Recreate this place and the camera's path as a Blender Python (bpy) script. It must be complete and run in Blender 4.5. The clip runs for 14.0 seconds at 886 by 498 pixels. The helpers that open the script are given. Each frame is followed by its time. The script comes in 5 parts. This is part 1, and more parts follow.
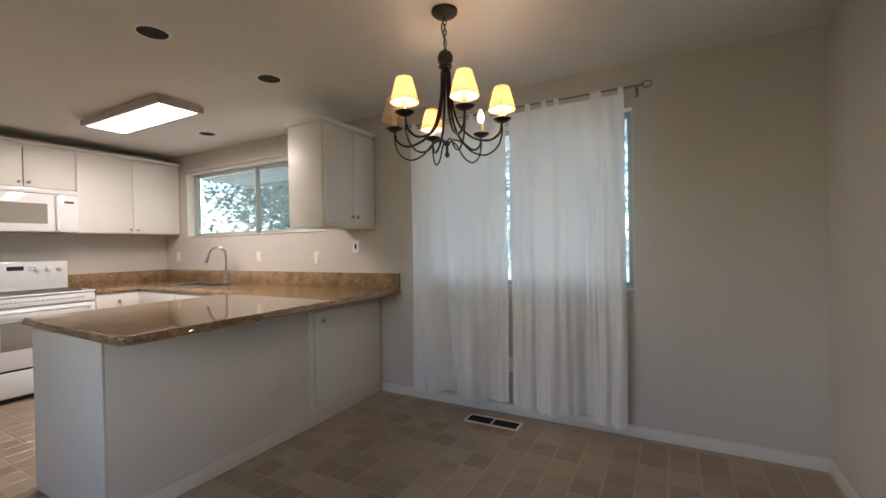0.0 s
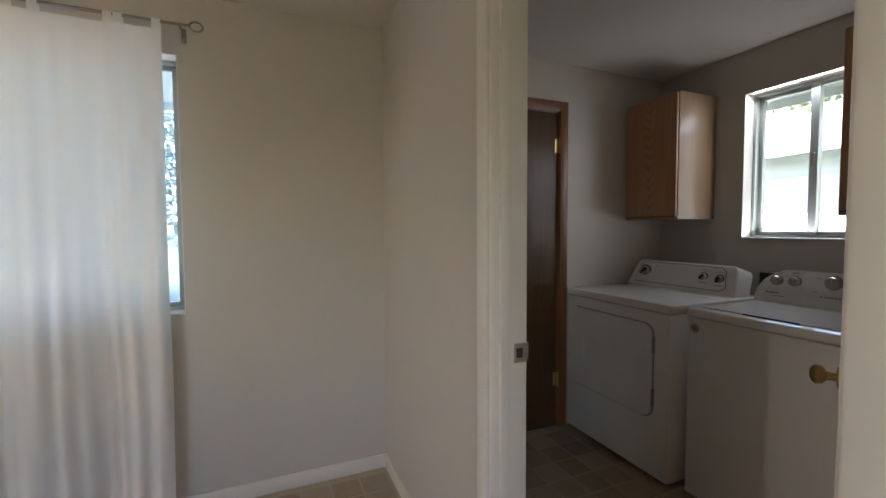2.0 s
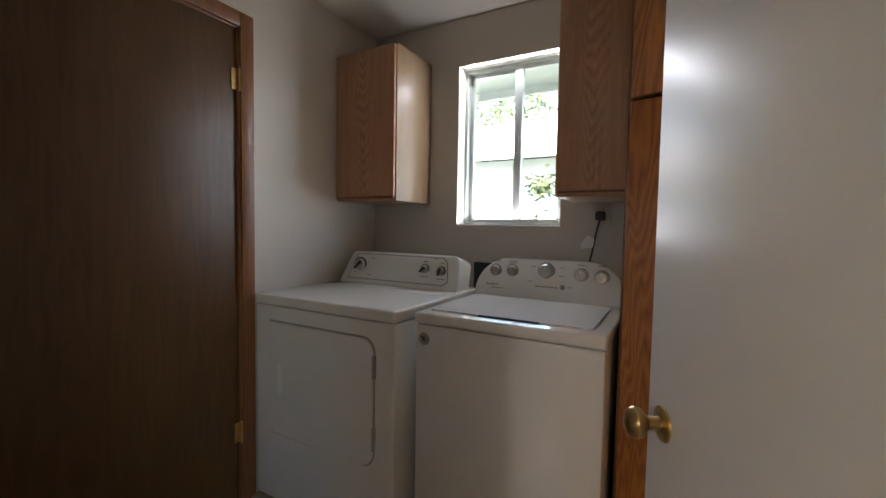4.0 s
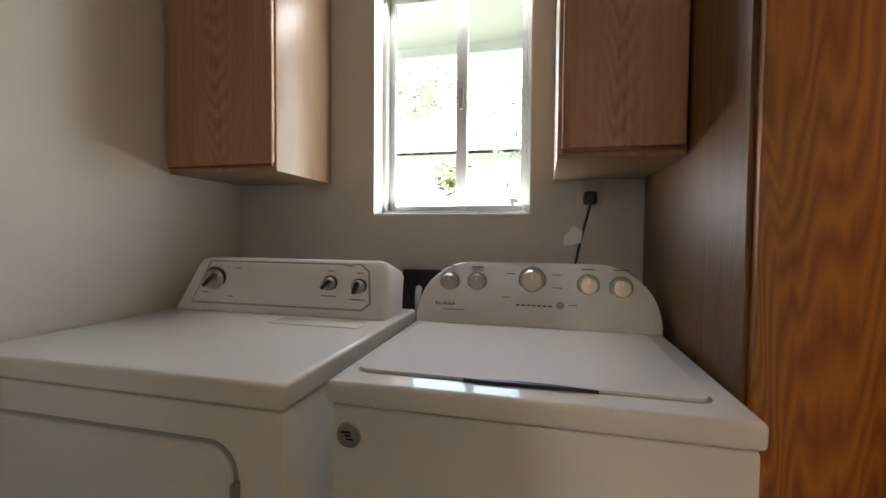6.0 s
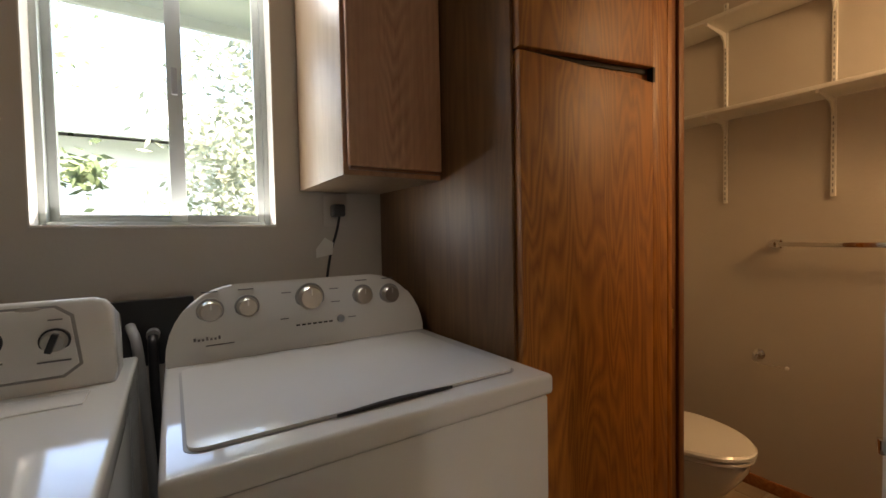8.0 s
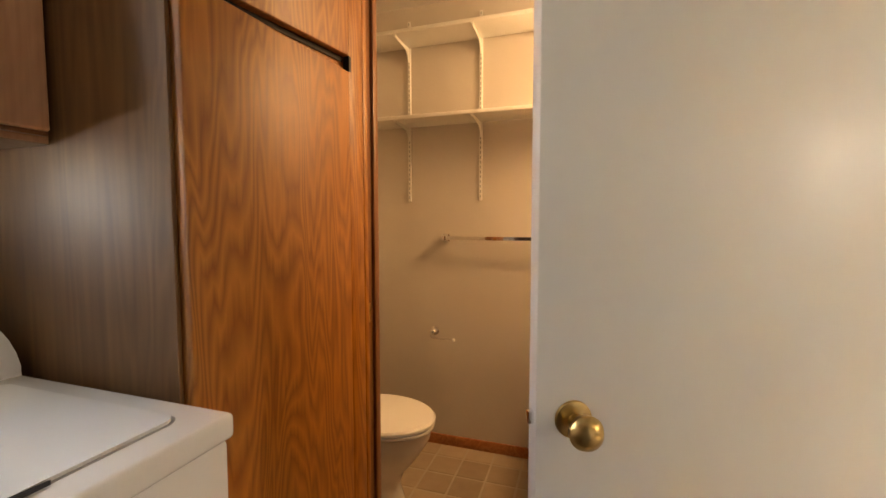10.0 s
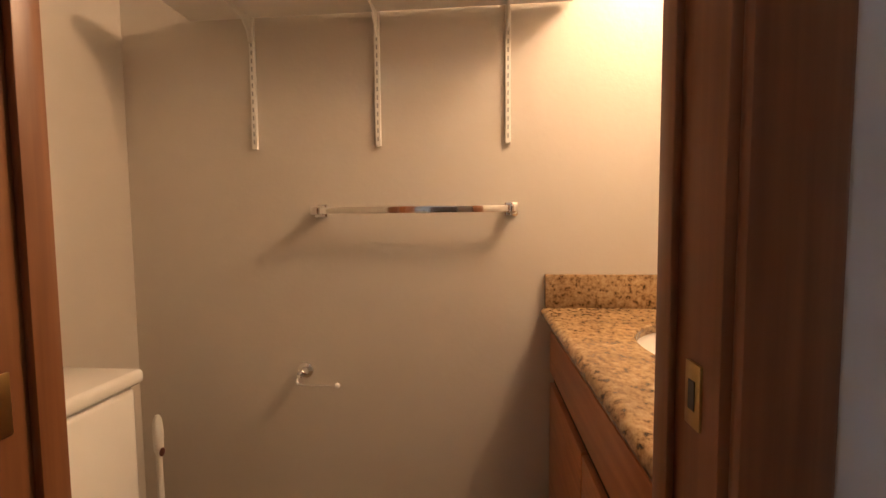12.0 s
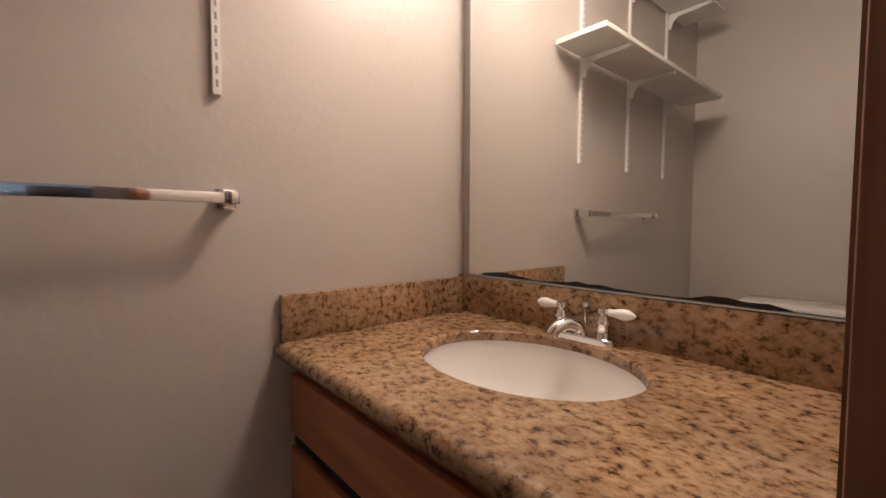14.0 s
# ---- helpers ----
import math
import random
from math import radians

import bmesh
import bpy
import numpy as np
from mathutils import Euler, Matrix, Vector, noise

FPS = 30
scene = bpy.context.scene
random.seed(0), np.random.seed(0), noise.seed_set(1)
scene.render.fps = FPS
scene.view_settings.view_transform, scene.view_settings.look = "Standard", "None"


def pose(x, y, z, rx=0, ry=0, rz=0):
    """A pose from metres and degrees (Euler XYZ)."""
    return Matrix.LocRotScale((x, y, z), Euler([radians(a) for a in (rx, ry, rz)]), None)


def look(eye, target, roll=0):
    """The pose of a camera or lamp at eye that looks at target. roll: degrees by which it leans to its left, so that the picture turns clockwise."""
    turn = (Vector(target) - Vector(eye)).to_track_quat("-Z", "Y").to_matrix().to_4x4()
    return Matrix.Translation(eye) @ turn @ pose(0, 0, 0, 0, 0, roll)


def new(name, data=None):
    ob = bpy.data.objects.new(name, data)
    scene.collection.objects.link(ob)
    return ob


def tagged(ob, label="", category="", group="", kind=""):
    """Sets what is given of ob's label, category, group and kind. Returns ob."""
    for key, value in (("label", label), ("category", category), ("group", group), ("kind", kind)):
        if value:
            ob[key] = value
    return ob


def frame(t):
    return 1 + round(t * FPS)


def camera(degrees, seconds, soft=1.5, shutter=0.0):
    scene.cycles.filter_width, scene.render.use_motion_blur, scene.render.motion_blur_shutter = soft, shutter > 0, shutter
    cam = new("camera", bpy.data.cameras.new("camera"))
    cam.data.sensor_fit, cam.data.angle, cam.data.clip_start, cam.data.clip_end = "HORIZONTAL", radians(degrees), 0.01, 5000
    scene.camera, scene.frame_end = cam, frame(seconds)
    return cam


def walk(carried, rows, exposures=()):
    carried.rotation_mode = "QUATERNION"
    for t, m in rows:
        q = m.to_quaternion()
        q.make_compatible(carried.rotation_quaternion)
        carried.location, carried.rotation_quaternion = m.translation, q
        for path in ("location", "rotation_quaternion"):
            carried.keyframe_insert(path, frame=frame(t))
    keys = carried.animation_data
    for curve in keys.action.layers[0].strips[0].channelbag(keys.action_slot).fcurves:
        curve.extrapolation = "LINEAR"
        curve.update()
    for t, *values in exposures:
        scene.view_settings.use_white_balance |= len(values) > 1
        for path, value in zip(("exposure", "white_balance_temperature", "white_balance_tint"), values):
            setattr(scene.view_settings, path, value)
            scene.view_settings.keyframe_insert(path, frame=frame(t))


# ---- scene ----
cam = camera(93.2, 14.0)
PATH = [
    (0, (0.178, 0.276, 1.28), (-0.777, 2.034, 1.263), -1.1),
    (0.2, (0.187, 0.358, 1.304), (-0.775, 2.112, 1.285), -1.1),
    (0.5, (0.224, 0.442, 1.337), (-0.571, 2.277, 1.296), -1.4),
    (1, (0.223, 0.613, 1.359), (-0.095, 2.586, 1.289), -1.1),
    (1.5, (0.239, 0.817, 1.365), (0.508, 2.797, 1.279), -0.6),
    (2, (0.322, 0.994, 1.356), (1.103, 2.832, 1.259), -0.3),
    (2.5, (0.47, 1.172, 1.345), (1.691, 2.752, 1.23), 0.2),
    (3, (0.634, 1.313, 1.303), (2.158, 2.603, 1.184), 0.8),
    (3.2, (0.69, 1.367, 1.296), (2.292, 2.559, 1.176), 0.9),
    (5.3, (1.362, 1.915, 1.221), (3.21, 2.678, 1.148), 0.5),
    (5.5, (1.415, 1.962, 1.214), (3.291, 2.65, 1.139), 0.4),
    (6, (1.578, 2.049, 1.217), (3.521, 2.518, 1.145), 0.5),
    (6.5, (1.649, 2.151, 1.223), (3.643, 2.286, 1.155), 0.5),
    (7, (1.708, 2.307, 1.213), (3.688, 2.031, 1.145), -1.4),
    (7.5, (1.695, 2.351, 1.237), (3.579, 1.685, 1.163), -1.3),
    (8, (1.638, 2.389, 1.249), (3.316, 1.303, 1.182), -1.1),
    (8.5, (1.675, 2.431, 1.256), (3.015, 0.949, 1.17), -1.2),
    (9, (1.638, 2.446, 1.264), (2.575, 0.682, 1.169), -0.8),
    (9.2, (1.623, 2.451, 1.267), (2.412, 0.616, 1.164), -0.7),
    (10.2, (1.755, 2.17, 1.255), (2.37, 0.276, 1.13), 0.0),
    (10.85, (1.868, 1.86, 1.24), (2.36, -0.076, 1.1), 0.3),
    (11.3, (1.832, 1.641, 1.225), (2.181, -0.322, 1.072), 0.5),
    (11.5, (1.85, 1.558, 1.194), (2.186, -0.408, 1.057), 0.5),
    (12, (1.909, 1.375, 1.136), (2.084, -0.613, 1.013), -0.5),
    (12.5, (1.929, 1.209, 1.106), (1.719, -0.778, 1.023), 0.0),
    (13, (2.022, 1.065, 1.123), (1.317, -0.802, 0.999), 1.0),
    (13.5, (2.032, 0.974, 1.112), (1.001, -0.736, 0.99), 0.5),
    (14, (2.034, 0.976, 1.124), (0.724, -0.532, 1.019), 0.1),
]
walk(cam, [(t, look(eye, target, roll)) for t, eye, target, roll in PATH], exposures=[(0, 3.18, 6650, 20), (1.0, 3.3, 6550, 20), (1.5, 3.45, 6600, 20), (2.0, 3.5, 6650, 20), (3.0, 3.72, 6100, 20), (5.3, 4.6, 7900, 20), (7.0, 4.4, 6600, 21), (8.0, 4.15, 7700, 20), (8.5, 4.2, 8800, 20), (9.2, 4.85, 9300, 19), (11.3, 5.4, 6250, 23), (12.0, 5.2, 6250, 22), (12.5, 4.95, 5700, 21), (13.0, 4.82, 4900, 20), (14, 4.57, 4700, 21)])

# stops and white balance follow the phone's own exposure
world = bpy.data.worlds.new("sky")
scene.world = world
world.use_nodes = True
SUN_EL, SUN_AZ = 48.0, 245.0  # degrees above the horizon; clockwise from +y
sky = world.node_tree.nodes.new("ShaderNodeTexSky")
sky.sky_type, sky.sun_disc = "NISHITA", False
sky.sun_elevation, sky.sun_rotation = radians(SUN_EL), radians(SUN_AZ)
world.node_tree.nodes["Background"].inputs[1].default_value = 0.15
world.node_tree.links.new(sky.outputs[0], world.node_tree.nodes["Background"].inputs[0])


def lamp(name, kind, at, power, colour, size=0.05, target=None, size_y=None):
    data = bpy.data.lights.new(name, kind)
    data.energy, data.color = power, colour
    if kind == "AREA":
        data.size = size
        if size_y:
            data.shape, data.size_y = "RECTANGLE", size_y
    elif kind == "POINT":
        data.shadow_soft_size = size
    ob = new(name, data)
    ob.matrix_world = look(at, target) if target else Matrix.Translation(at)
    return ob


az, el = radians(SUN_AZ), radians(SUN_EL)
toward = Vector((math.sin(az) * math.cos(el), math.cos(az) * math.cos(el), math.sin(el)))
sun = lamp("sun", "SUN", (0, 0, 30), 5.0, (1.0, 0.95, 0.87))
sun.data.angle = radians(0.53)
sun.matrix_world = look(tuple(toward * 30), (0, 0, 0))

WARM = (1.0, 0.70, 0.40)
CHAND = Vector((-0.79, 2.12, 0.0))
RING = 0.274
FORE = Vector((-0.465, 0.885, 0.0))
SIDE = Vector((0.885, 0.465, 0.0))


def arm_way(k):
    a = radians(17 + 60 * k)
    return (-FORE * math.cos(a) + SIDE * math.sin(a)).normalized()


for k in range(6):
    if k != 4:
        p = CHAND + arm_way(k) * RING
        lamp("chandelier_lamp", "POINT", (p.x, p.y, 1.965), 0.84, (1.0, 0.79, 0.55), 0.02)
lamp("kitchen_lamp", "AREA", (-3.73, 2.16, 2.345), 4.0, (1.0, 0.96, 0.90), 1.1, (-3.73, 2.16, 0), 0.28)
# strip lamps added in the reveal to boost the laundry's window light
lamp("laundry_window_sky_fill", "AREA", (3.128, 2.394, 2.168), 0.32, (0.80, 0.90, 1.0), 0.54, (2.95, 2.394, 1.95), 0.07)
lamp("laundry_window_ground_fill", "AREA", (3.128, 2.394, 1.303), 0.16, (0.86, 0.93, 1.0), 0.54, (2.95, 2.394, 1.65), 0.07)
lamp("vanity_lamp", "AREA", (1.26, 0.50, 2.10), 0.43, (1.0, 0.61, 0.28), 0.20, (1.9, 0.56, 1.2), 0.36)

# ---------------------------------------------------------------- materials


def material(name, colour, rough=0.5, metal=0.0, spread=0.08, scale=6.0, bump=0.0, bump_scale=120.0, coat=0.0, spec=0.5):
    m = bpy.data.materials.new(name)
    m.use_nodes = True
    t = m.node_tree
    b = t.nodes["Principled BSDF"]
    b.inputs["Roughness"].default_value, b.inputs["Metallic"].default_value = rough, metal
    b.inputs["Coat Weight"].default_value = coat
    b.inputs["Specular IOR Level"].default_value = spec
    c = t.nodes.new("ShaderNodeTexCoord")
    n = t.nodes.new("ShaderNodeTexNoise")
    n.inputs["Scale"].default_value, n.inputs["Detail"].default_value = scale, 6
    t.links.new(c.outputs["Object"], n.inputs["Vector"])
    r = t.nodes.new("ShaderNodeValToRGB")
    r.color_ramp.elements[0].position, r.color_ramp.elements[1].position = 0.3, 0.7
    r.color_ramp.elements[0].color = (*[v * (1 - spread) for v in colour], 1)
    r.color_ramp.elements[1].color = (*[min(1, v * (1 + spread)) for v in colour], 1)
    t.links.new(n.outputs["Fac"], r.inputs["Fac"])
    t.links.new(r.outputs["Color"], b.inputs["Base Color"])
    if bump:
        n2 = t.nodes.new("ShaderNodeTexNoise")
        n2.inputs["Scale"].default_value, n2.inputs["Detail"].default_value = bump_scale, 3
        t.links.new(c.outputs["Object"], n2.inputs["Vector"])
        bp = t.nodes.new("ShaderNodeBump")
        bp.inputs["Strength"].default_value, bp.inputs["Distance"].default_value = bump, 0.004
        t.links.new(n2.outputs["Fac"], bp.inputs["Height"])
        t.links.new(bp.outputs["Normal"], b.inputs["Normal"])
    return m


def wood(name, dark, light, rough=0.35, along="z", cathedral=0.5, fine=1.0, seed=0.0, heart=None, swirl=3.0, reach=None):
    """Flat-sawn wood: long fibres, darker pores and bowed growth rings."""
    m = bpy.data.materials.new(name)
    m.use_nodes = True
    t = m.node_tree
    b = t.nodes["Principled BSDF"]
    b.inputs["Roughness"].default_value = rough
    b.inputs["Coat Weight"].default_value = 0.06
    b.inputs["Coat Roughness"].default_value = 0.35
    c = t.nodes.new("ShaderNodeTexCoord")

    def mapped(across, length):
        mp = t.nodes.new("ShaderNodeMapping")
        s = [across] * 3
        s["xyz".index(along)] = length
        mp.inputs["Scale"].default_value = s
        mp.inputs["Location"].default_value = (seed, seed * 1.7, seed * 0.6)
        t.links.new(c.outputs["Object"], mp.inputs["Vector"])
        return mp

    fib = t.nodes.new("ShaderNodeTexNoise")
    fib.inputs["Scale"].default_value, fib.inputs["Detail"].default_value = 1.0, 8
    t.links.new(mapped(90 * fine, 3).outputs[0], fib.inputs["Vector"])
    slow = t.nodes.new("ShaderNodeTexNoise")
    slow.inputs["Scale"].default_value, slow.inputs["Detail"].default_value, slow.inputs["Distortion"].default_value = 1.0, 2, 0.8
    t.links.new(mapped(7, 0.9).outputs[0], slow.inputs["Vector"])
    ring = t.nodes.new("ShaderNodeMath")
    ring.operation = "MULTIPLY"
    ring.inputs[1].default_value = 9.0
    t.links.new(slow.outputs["Fac"], ring.inputs[0])
    if heart is not None:
        # nested arches about the heart line of a flat-sawn board
        ring.inputs[1].default_value = swirl

        def calc(op, a, b_=None, c_=None):
            n = t.nodes.new("ShaderNodeMath")
            n.operation = op
            for k, v in enumerate((a, b_, c_)):
                if isinstance(v, (int, float)):
                    n.inputs[k].default_value = v
                elif v is not None:
                    t.links.new(v, n.inputs[k])
            return n.outputs[0]

        sep = t.nodes.new("ShaderNodeSeparateXYZ")
        t.links.new(c.outputs["Object"], sep.inputs[0])
        off = calc("MULTIPLY_ADD", slow.outputs["Fac"], 0.10, calc("SUBTRACT", sep.outputs[1], heart + 0.05))
        bow = calc("MULTIPLY", calc("POWER", calc("ABSOLUTE", off), 1.4), heart_scale)
        rise = calc("MULTIPLY_ADD", sep.outputs[2], rise_rate, bow)
        wob = t.nodes.new("ShaderNodeTexNoise")
        wob.inputs["Scale"].default_value, wob.inputs["Detail"].default_value = 1.0, 3
        t.links.new(mapped(22, 5).outputs[0], wob.inputs["Vector"])
        f = calc("ADD", calc("ADD", rise, calc("MULTIPLY", fib.outputs["Fac"], 0.55)), calc("MULTIPLY", wob.outputs["Fac"], waver))
        ring = calc("ADD", f, ring.outputs[0]).node
    pp = t.nodes.new("ShaderNodeMath")
    pp.operation = "PINGPONG"
    pp.inputs[1].default_value = 0.5
    t.links.new(ring.outputs[0], pp.inputs[0])
    if reach is not None:
        # the arches fade into straight grain away from the heart
        near = calc("SUBTRACT", 1.0, calc("MULTIPLY", calc("MINIMUM", calc("DIVIDE", calc("ABSOLUTE", off), reach), 1.0), 0.85))
        pp = calc("ADD", calc("MULTIPLY", calc("SUBTRACT", pp.outputs[0], 0.27), near), 0.27).node
    mix = t.nodes.new("ShaderNodeMath")
    mix.operation = "MULTIPLY_ADD"
    mix.inputs[1].default_value = cathedral
    t.links.new(pp.outputs[0], mix.inputs[0])
    half = t.nodes.new("ShaderNodeMath")
    half.operation = "MULTIPLY"
    half.inputs[1].default_value = 0.62 - cathedral * 0.3
    t.links.new(fib.outputs["Fac"], half.inputs[0])
    t.links.new(half.outputs[0], mix.inputs[2])
    r = t.nodes.new("ShaderNodeValToRGB")
    r.color_ramp.elements[0].position, r.color_ramp.elements[1].position = 0.16, 0.56
    r.color_ramp.elements[0].color, r.color_ramp.elements[1].color = (*dark, 1), (*light, 1)
    t.links.new(mix.outputs[0], r.inputs["Fac"])
    t.links.new(r.outputs["Color"], b.inputs["Base Color"])
    bp = t.nodes.new("ShaderNodeBump")
    bp.inputs["Strength"].default_value, bp.inputs["Distance"].default_value = 0.12, 0.001
    t.links.new(fib.outputs["Fac"], bp.inputs["Height"])
    t.links.new(bp.outputs["Normal"], b.inputs["Normal"])
    return m


def granite(name, scale=1.0, tint=(1, 1, 1), calm=0.0, polish=0.07):
    m = bpy.data.materials.new(name)
    m.use_nodes = True
    t = m.node_tree
    b = t.nodes["Principled BSDF"]
    b.inputs["Roughness"].default_value = polish
    c = t.nodes.new("ShaderNodeTexCoord")
    mp = t.nodes.new("ShaderNodeMapping")
    mp.inputs["Scale"].default_value = (1.0, 0.72, 1.0)
    mp.inputs["Rotation"].default_value = (0, 0, 0.5)
    t.links.new(c.outputs["Object"], mp.inputs["Vector"])
    big = t.nodes.new("ShaderNodeTexNoise")
    big.inputs["Scale"].default_value, big.inputs["Detail"].default_value, big.inputs["Roughness"].default_value = 55 * scale, 6, 0.72
    t.links.new(mp.outputs[0], big.inputs["Vector"])
    r = t.nodes.new("ShaderNodeValToRGB")
    e = r.color_ramp.elements
    e[0].position, e[0].color = 0.35, (0.035, 0.024, 0.014, 1)
    e[1].position, e[1].color = 0.72, (0.62, 0.45, 0.28, 1)
    for p, col in ((0.41, (0.19, 0.112, 0.055)), (0.465, (0.38, 0.24, 0.125)), (0.58, (0.50, 0.345, 0.20))):
        x = e.new(p)
        x.color = (*col, 1)
    for x in e:
        x.color = (*[(v * (1 - calm) + m_ * calm) * k for v, m_, k in zip(x.color[:3], (0.40, 0.27, 0.155), tint)], 1)
    t.links.new(big.outputs["Fac"], r.inputs["Fac"])
    vo = t.nodes.new("ShaderNodeTexNoise")
    vo.inputs["Scale"].default_value, vo.inputs["Detail"].default_value = 9, 3
    t.links.new(c.outputs["Object"], vo.inputs["Vector"])
    r2 = t.nodes.new("ShaderNodeValToRGB")
    r2.color_ramp.elements[0].position, r2.color_ramp.elements[1].position = 0.35, 0.65
    r2.color_ramp.elements[0].color, r2.color_ramp.elements[1].color = (0.72, 0.70, 0.68, 1), (1.1, 1.08, 1.05, 1)
    t.links.new(vo.outputs["Fac"], r2.inputs["Fac"])
    mx = t.nodes.new("ShaderNodeMix")
    mx.data_type, mx.blend_type = "RGBA", "MULTIPLY"
    mx.inputs[0].default_value = 1.0
    t.links.new(r.outputs["Color"], mx.inputs[6])
    t.links.new(r2.outputs["Color"], mx.inputs[7])
    t.links.new(mx.outputs[2], b.inputs["Base Color"])
    return m


def glow(name, colour, strength):
    m = bpy.data.materials.new(name)
    m.use_nodes = True
    b = m.node_tree.nodes["Principled BSDF"]
    b.inputs["Base Color"].default_value = (0.9, 0.9, 0.88, 1)
    b.inputs["Emission Color"].default_value = (*colour, 1)
    b.inputs["Emission Strength"].default_value = strength
    return m


def sheer(name, colour, through_share, clear=0.0):
    """Cloth that lets light pass: part scattered, part translucent, part open weave."""
    m = bpy.data.materials.new(name)
    m.use_nodes = True
    t = m.node_tree
    out = t.nodes["Material Output"]
    t.nodes.remove(t.nodes["Principled BSDF"])
    c = t.nodes.new("ShaderNodeTexCoord")
    n = t.nodes.new("ShaderNodeTexNoise")
    n.inputs["Scale"].default_value, n.inputs["Detail"].default_value = 300, 2
    t.links.new(c.outputs["Object"], n.inputs["Vector"])
    bp = t.nodes.new("ShaderNodeBump")
    bp.inputs["Strength"].default_value, bp.inputs["Distance"].default_value = 0.2, 0.001
    t.links.new(n.outputs["Fac"], bp.inputs["Height"])
    d, tr, cl = (t.nodes.new("ShaderNodeBsdf" + k) for k in ("Diffuse", "Translucent", "Transparent"))
    for s in (d, tr):
        s.inputs["Color"].default_value = (*colour, 1)
        t.links.new(bp.outputs["Normal"], s.inputs["Normal"])
    a = t.nodes.new("ShaderNodeMixShader")
    a.inputs[0].default_value = through_share
    t.links.new(d.outputs[0], a.inputs[1])
    t.links.new(tr.outputs[0], a.inputs[2])
    z = t.nodes.new("ShaderNodeMixShader")
    z.inputs[0].default_value = clear
    t.links.new(a.outputs[0], z.inputs[1])
    t.links.new(cl.outputs[0], z.inputs[2])
    t.links.new(z.outputs[0], out.inputs["Surface"])
    return m


def glass(name, tint=(1, 1, 1), gloss=0.08):
    m = bpy.data.materials.new(name)
    m.use_nodes = True
    t = m.node_tree
    t.nodes.remove(t.nodes["Principled BSDF"])
    tr = t.nodes.new("ShaderNodeBsdfTransparent")
    tr.inputs["Color"].default_value = (*tint, 1)
    g = t.nodes.new("ShaderNodeBsdfGlossy")
    g.inputs["Roughness"].default_value = 0.02
    x = t.nodes.new("ShaderNodeMixShader")
    x.inputs[0].default_value = gloss
    t.links.new(tr.outputs[0], x.inputs[1])
    t.links.new(g.outputs[0], x.inputs[2])
    t.links.new(x.outputs[0], t.nodes["Material Output"].inputs["Surface"])
    return m


def tile_mat(name, dark, light, rough=0.3):
    """Vinyl squares, each of its own shade, mottled."""
    m = material(name, (0.35, 0.275, 0.195), rough, 0, 0.22, 14, 0.05, 60)
    t = m.node_tree
    b = t.nodes["Principled BSDF"]
    old = b.inputs["Base Color"].links[0].from_socket
    inf = t.nodes.new("ShaderNodeObjectInfo")
    geo = t.nodes.new("ShaderNodeNewGeometry")
    add = t.nodes.new("ShaderNodeMath")
    add.operation = "ADD"
    t.links.new(inf.outputs["Random"], add.inputs[0])
    t.links.new(geo.outputs["Random Per Island"], add.inputs[1])
    fr = t.nodes.new("ShaderNodeMath")
    fr.operation = "FRACT"
    t.links.new(add.outputs[0], fr.inputs[0])
    r = t.nodes.new("ShaderNodeValToRGB")
    r.color_ramp.elements[0].color, r.color_ramp.elements[1].color = (*dark, 1), (*light, 1)
    t.links.new(fr.outputs[0], r.inputs["Fac"])
    mx = t.nodes.new("ShaderNodeMix")
    mx.data_type = "RGBA"
    mx.inputs[0].default_value = 0.35
    t.links.new(r.outputs["Color"], mx.inputs[6])
    t.links.new(old, mx.inputs[7])
    t.links.new(mx.outputs[2], b.inputs["Base Color"])
    return m


PAINT = material("wall_paint", (0.56, 0.515, 0.46), 0.42, 0, 0.02, 1.2, 0.15, 62)
CEIL = material("ceiling_paint", (0.72, 0.685, 0.63), 0.7, 0, 0.03, 1.5, 0.35, 70)
TRIM = material("trim_paint", (0.74, 0.70, 0.64), 0.3, 0, 0.02, 3, 0.05, 40)
CABW = material("cabinet_white_paint", (0.80, 0.76, 0.70), 0.45, 0, 0.02, 4, 0.06, 60)
DOORW = material("door_white_paint", (0.72, 0.69, 0.64), 0.38, 0, 0.02, 3, 0.04, 25)
ENAMEL = material("white_enamel", (0.82, 0.82, 0.80), 0.10, 0, 0.01, 5, coat=0.3)
PANELW = material("console_white_plastic", (0.80, 0.80, 0.78), 0.35, 0, 0.01, 5)
PORC = material("white_porcelain", (0.84, 0.82, 0.78), 0.08, 0, 0.01, 3, coat=0.5)
PLASTW = material("white_plastic", (0.78, 0.77, 0.73), 0.35, 0, 0.02, 8)
GREYP = material("grey_plastic", (0.33, 0.33, 0.33), 0.4, 0, 0.04, 8)
CHROME = material("chrome", (0.82, 0.82, 0.82), 0.07, 1.0, 0.02, 8)
NICKEL = material("brushed_nickel", (0.52, 0.48, 0.43), 0.28, 1.0, 0.06, 40)
BRASS = material("aged_brass", (0.52, 0.36, 0.15), 0.28, 1.0, 0.12, 30)
BRONZE = material("dark_bronze", (0.045, 0.034, 0.028), 0.38, 0.6, 0.15, 25, 0.08, 80)
BLACK = material("black_plastic", (0.02, 0.02, 0.022), 0.35, 0, 0.1, 8)
DARKG = material("smoked_oven_glass", (0.30, 0.27, 0.24), 0.12, 0, 0.05, 3)
ALU = material("window_aluminium", (0.46, 0.49, 0.46), 0.38, 0.35, 0.04, 20)
RODM = material("pewter_rod", (0.30, 0.26, 0.22), 0.35, 0.9, 0.06, 30)
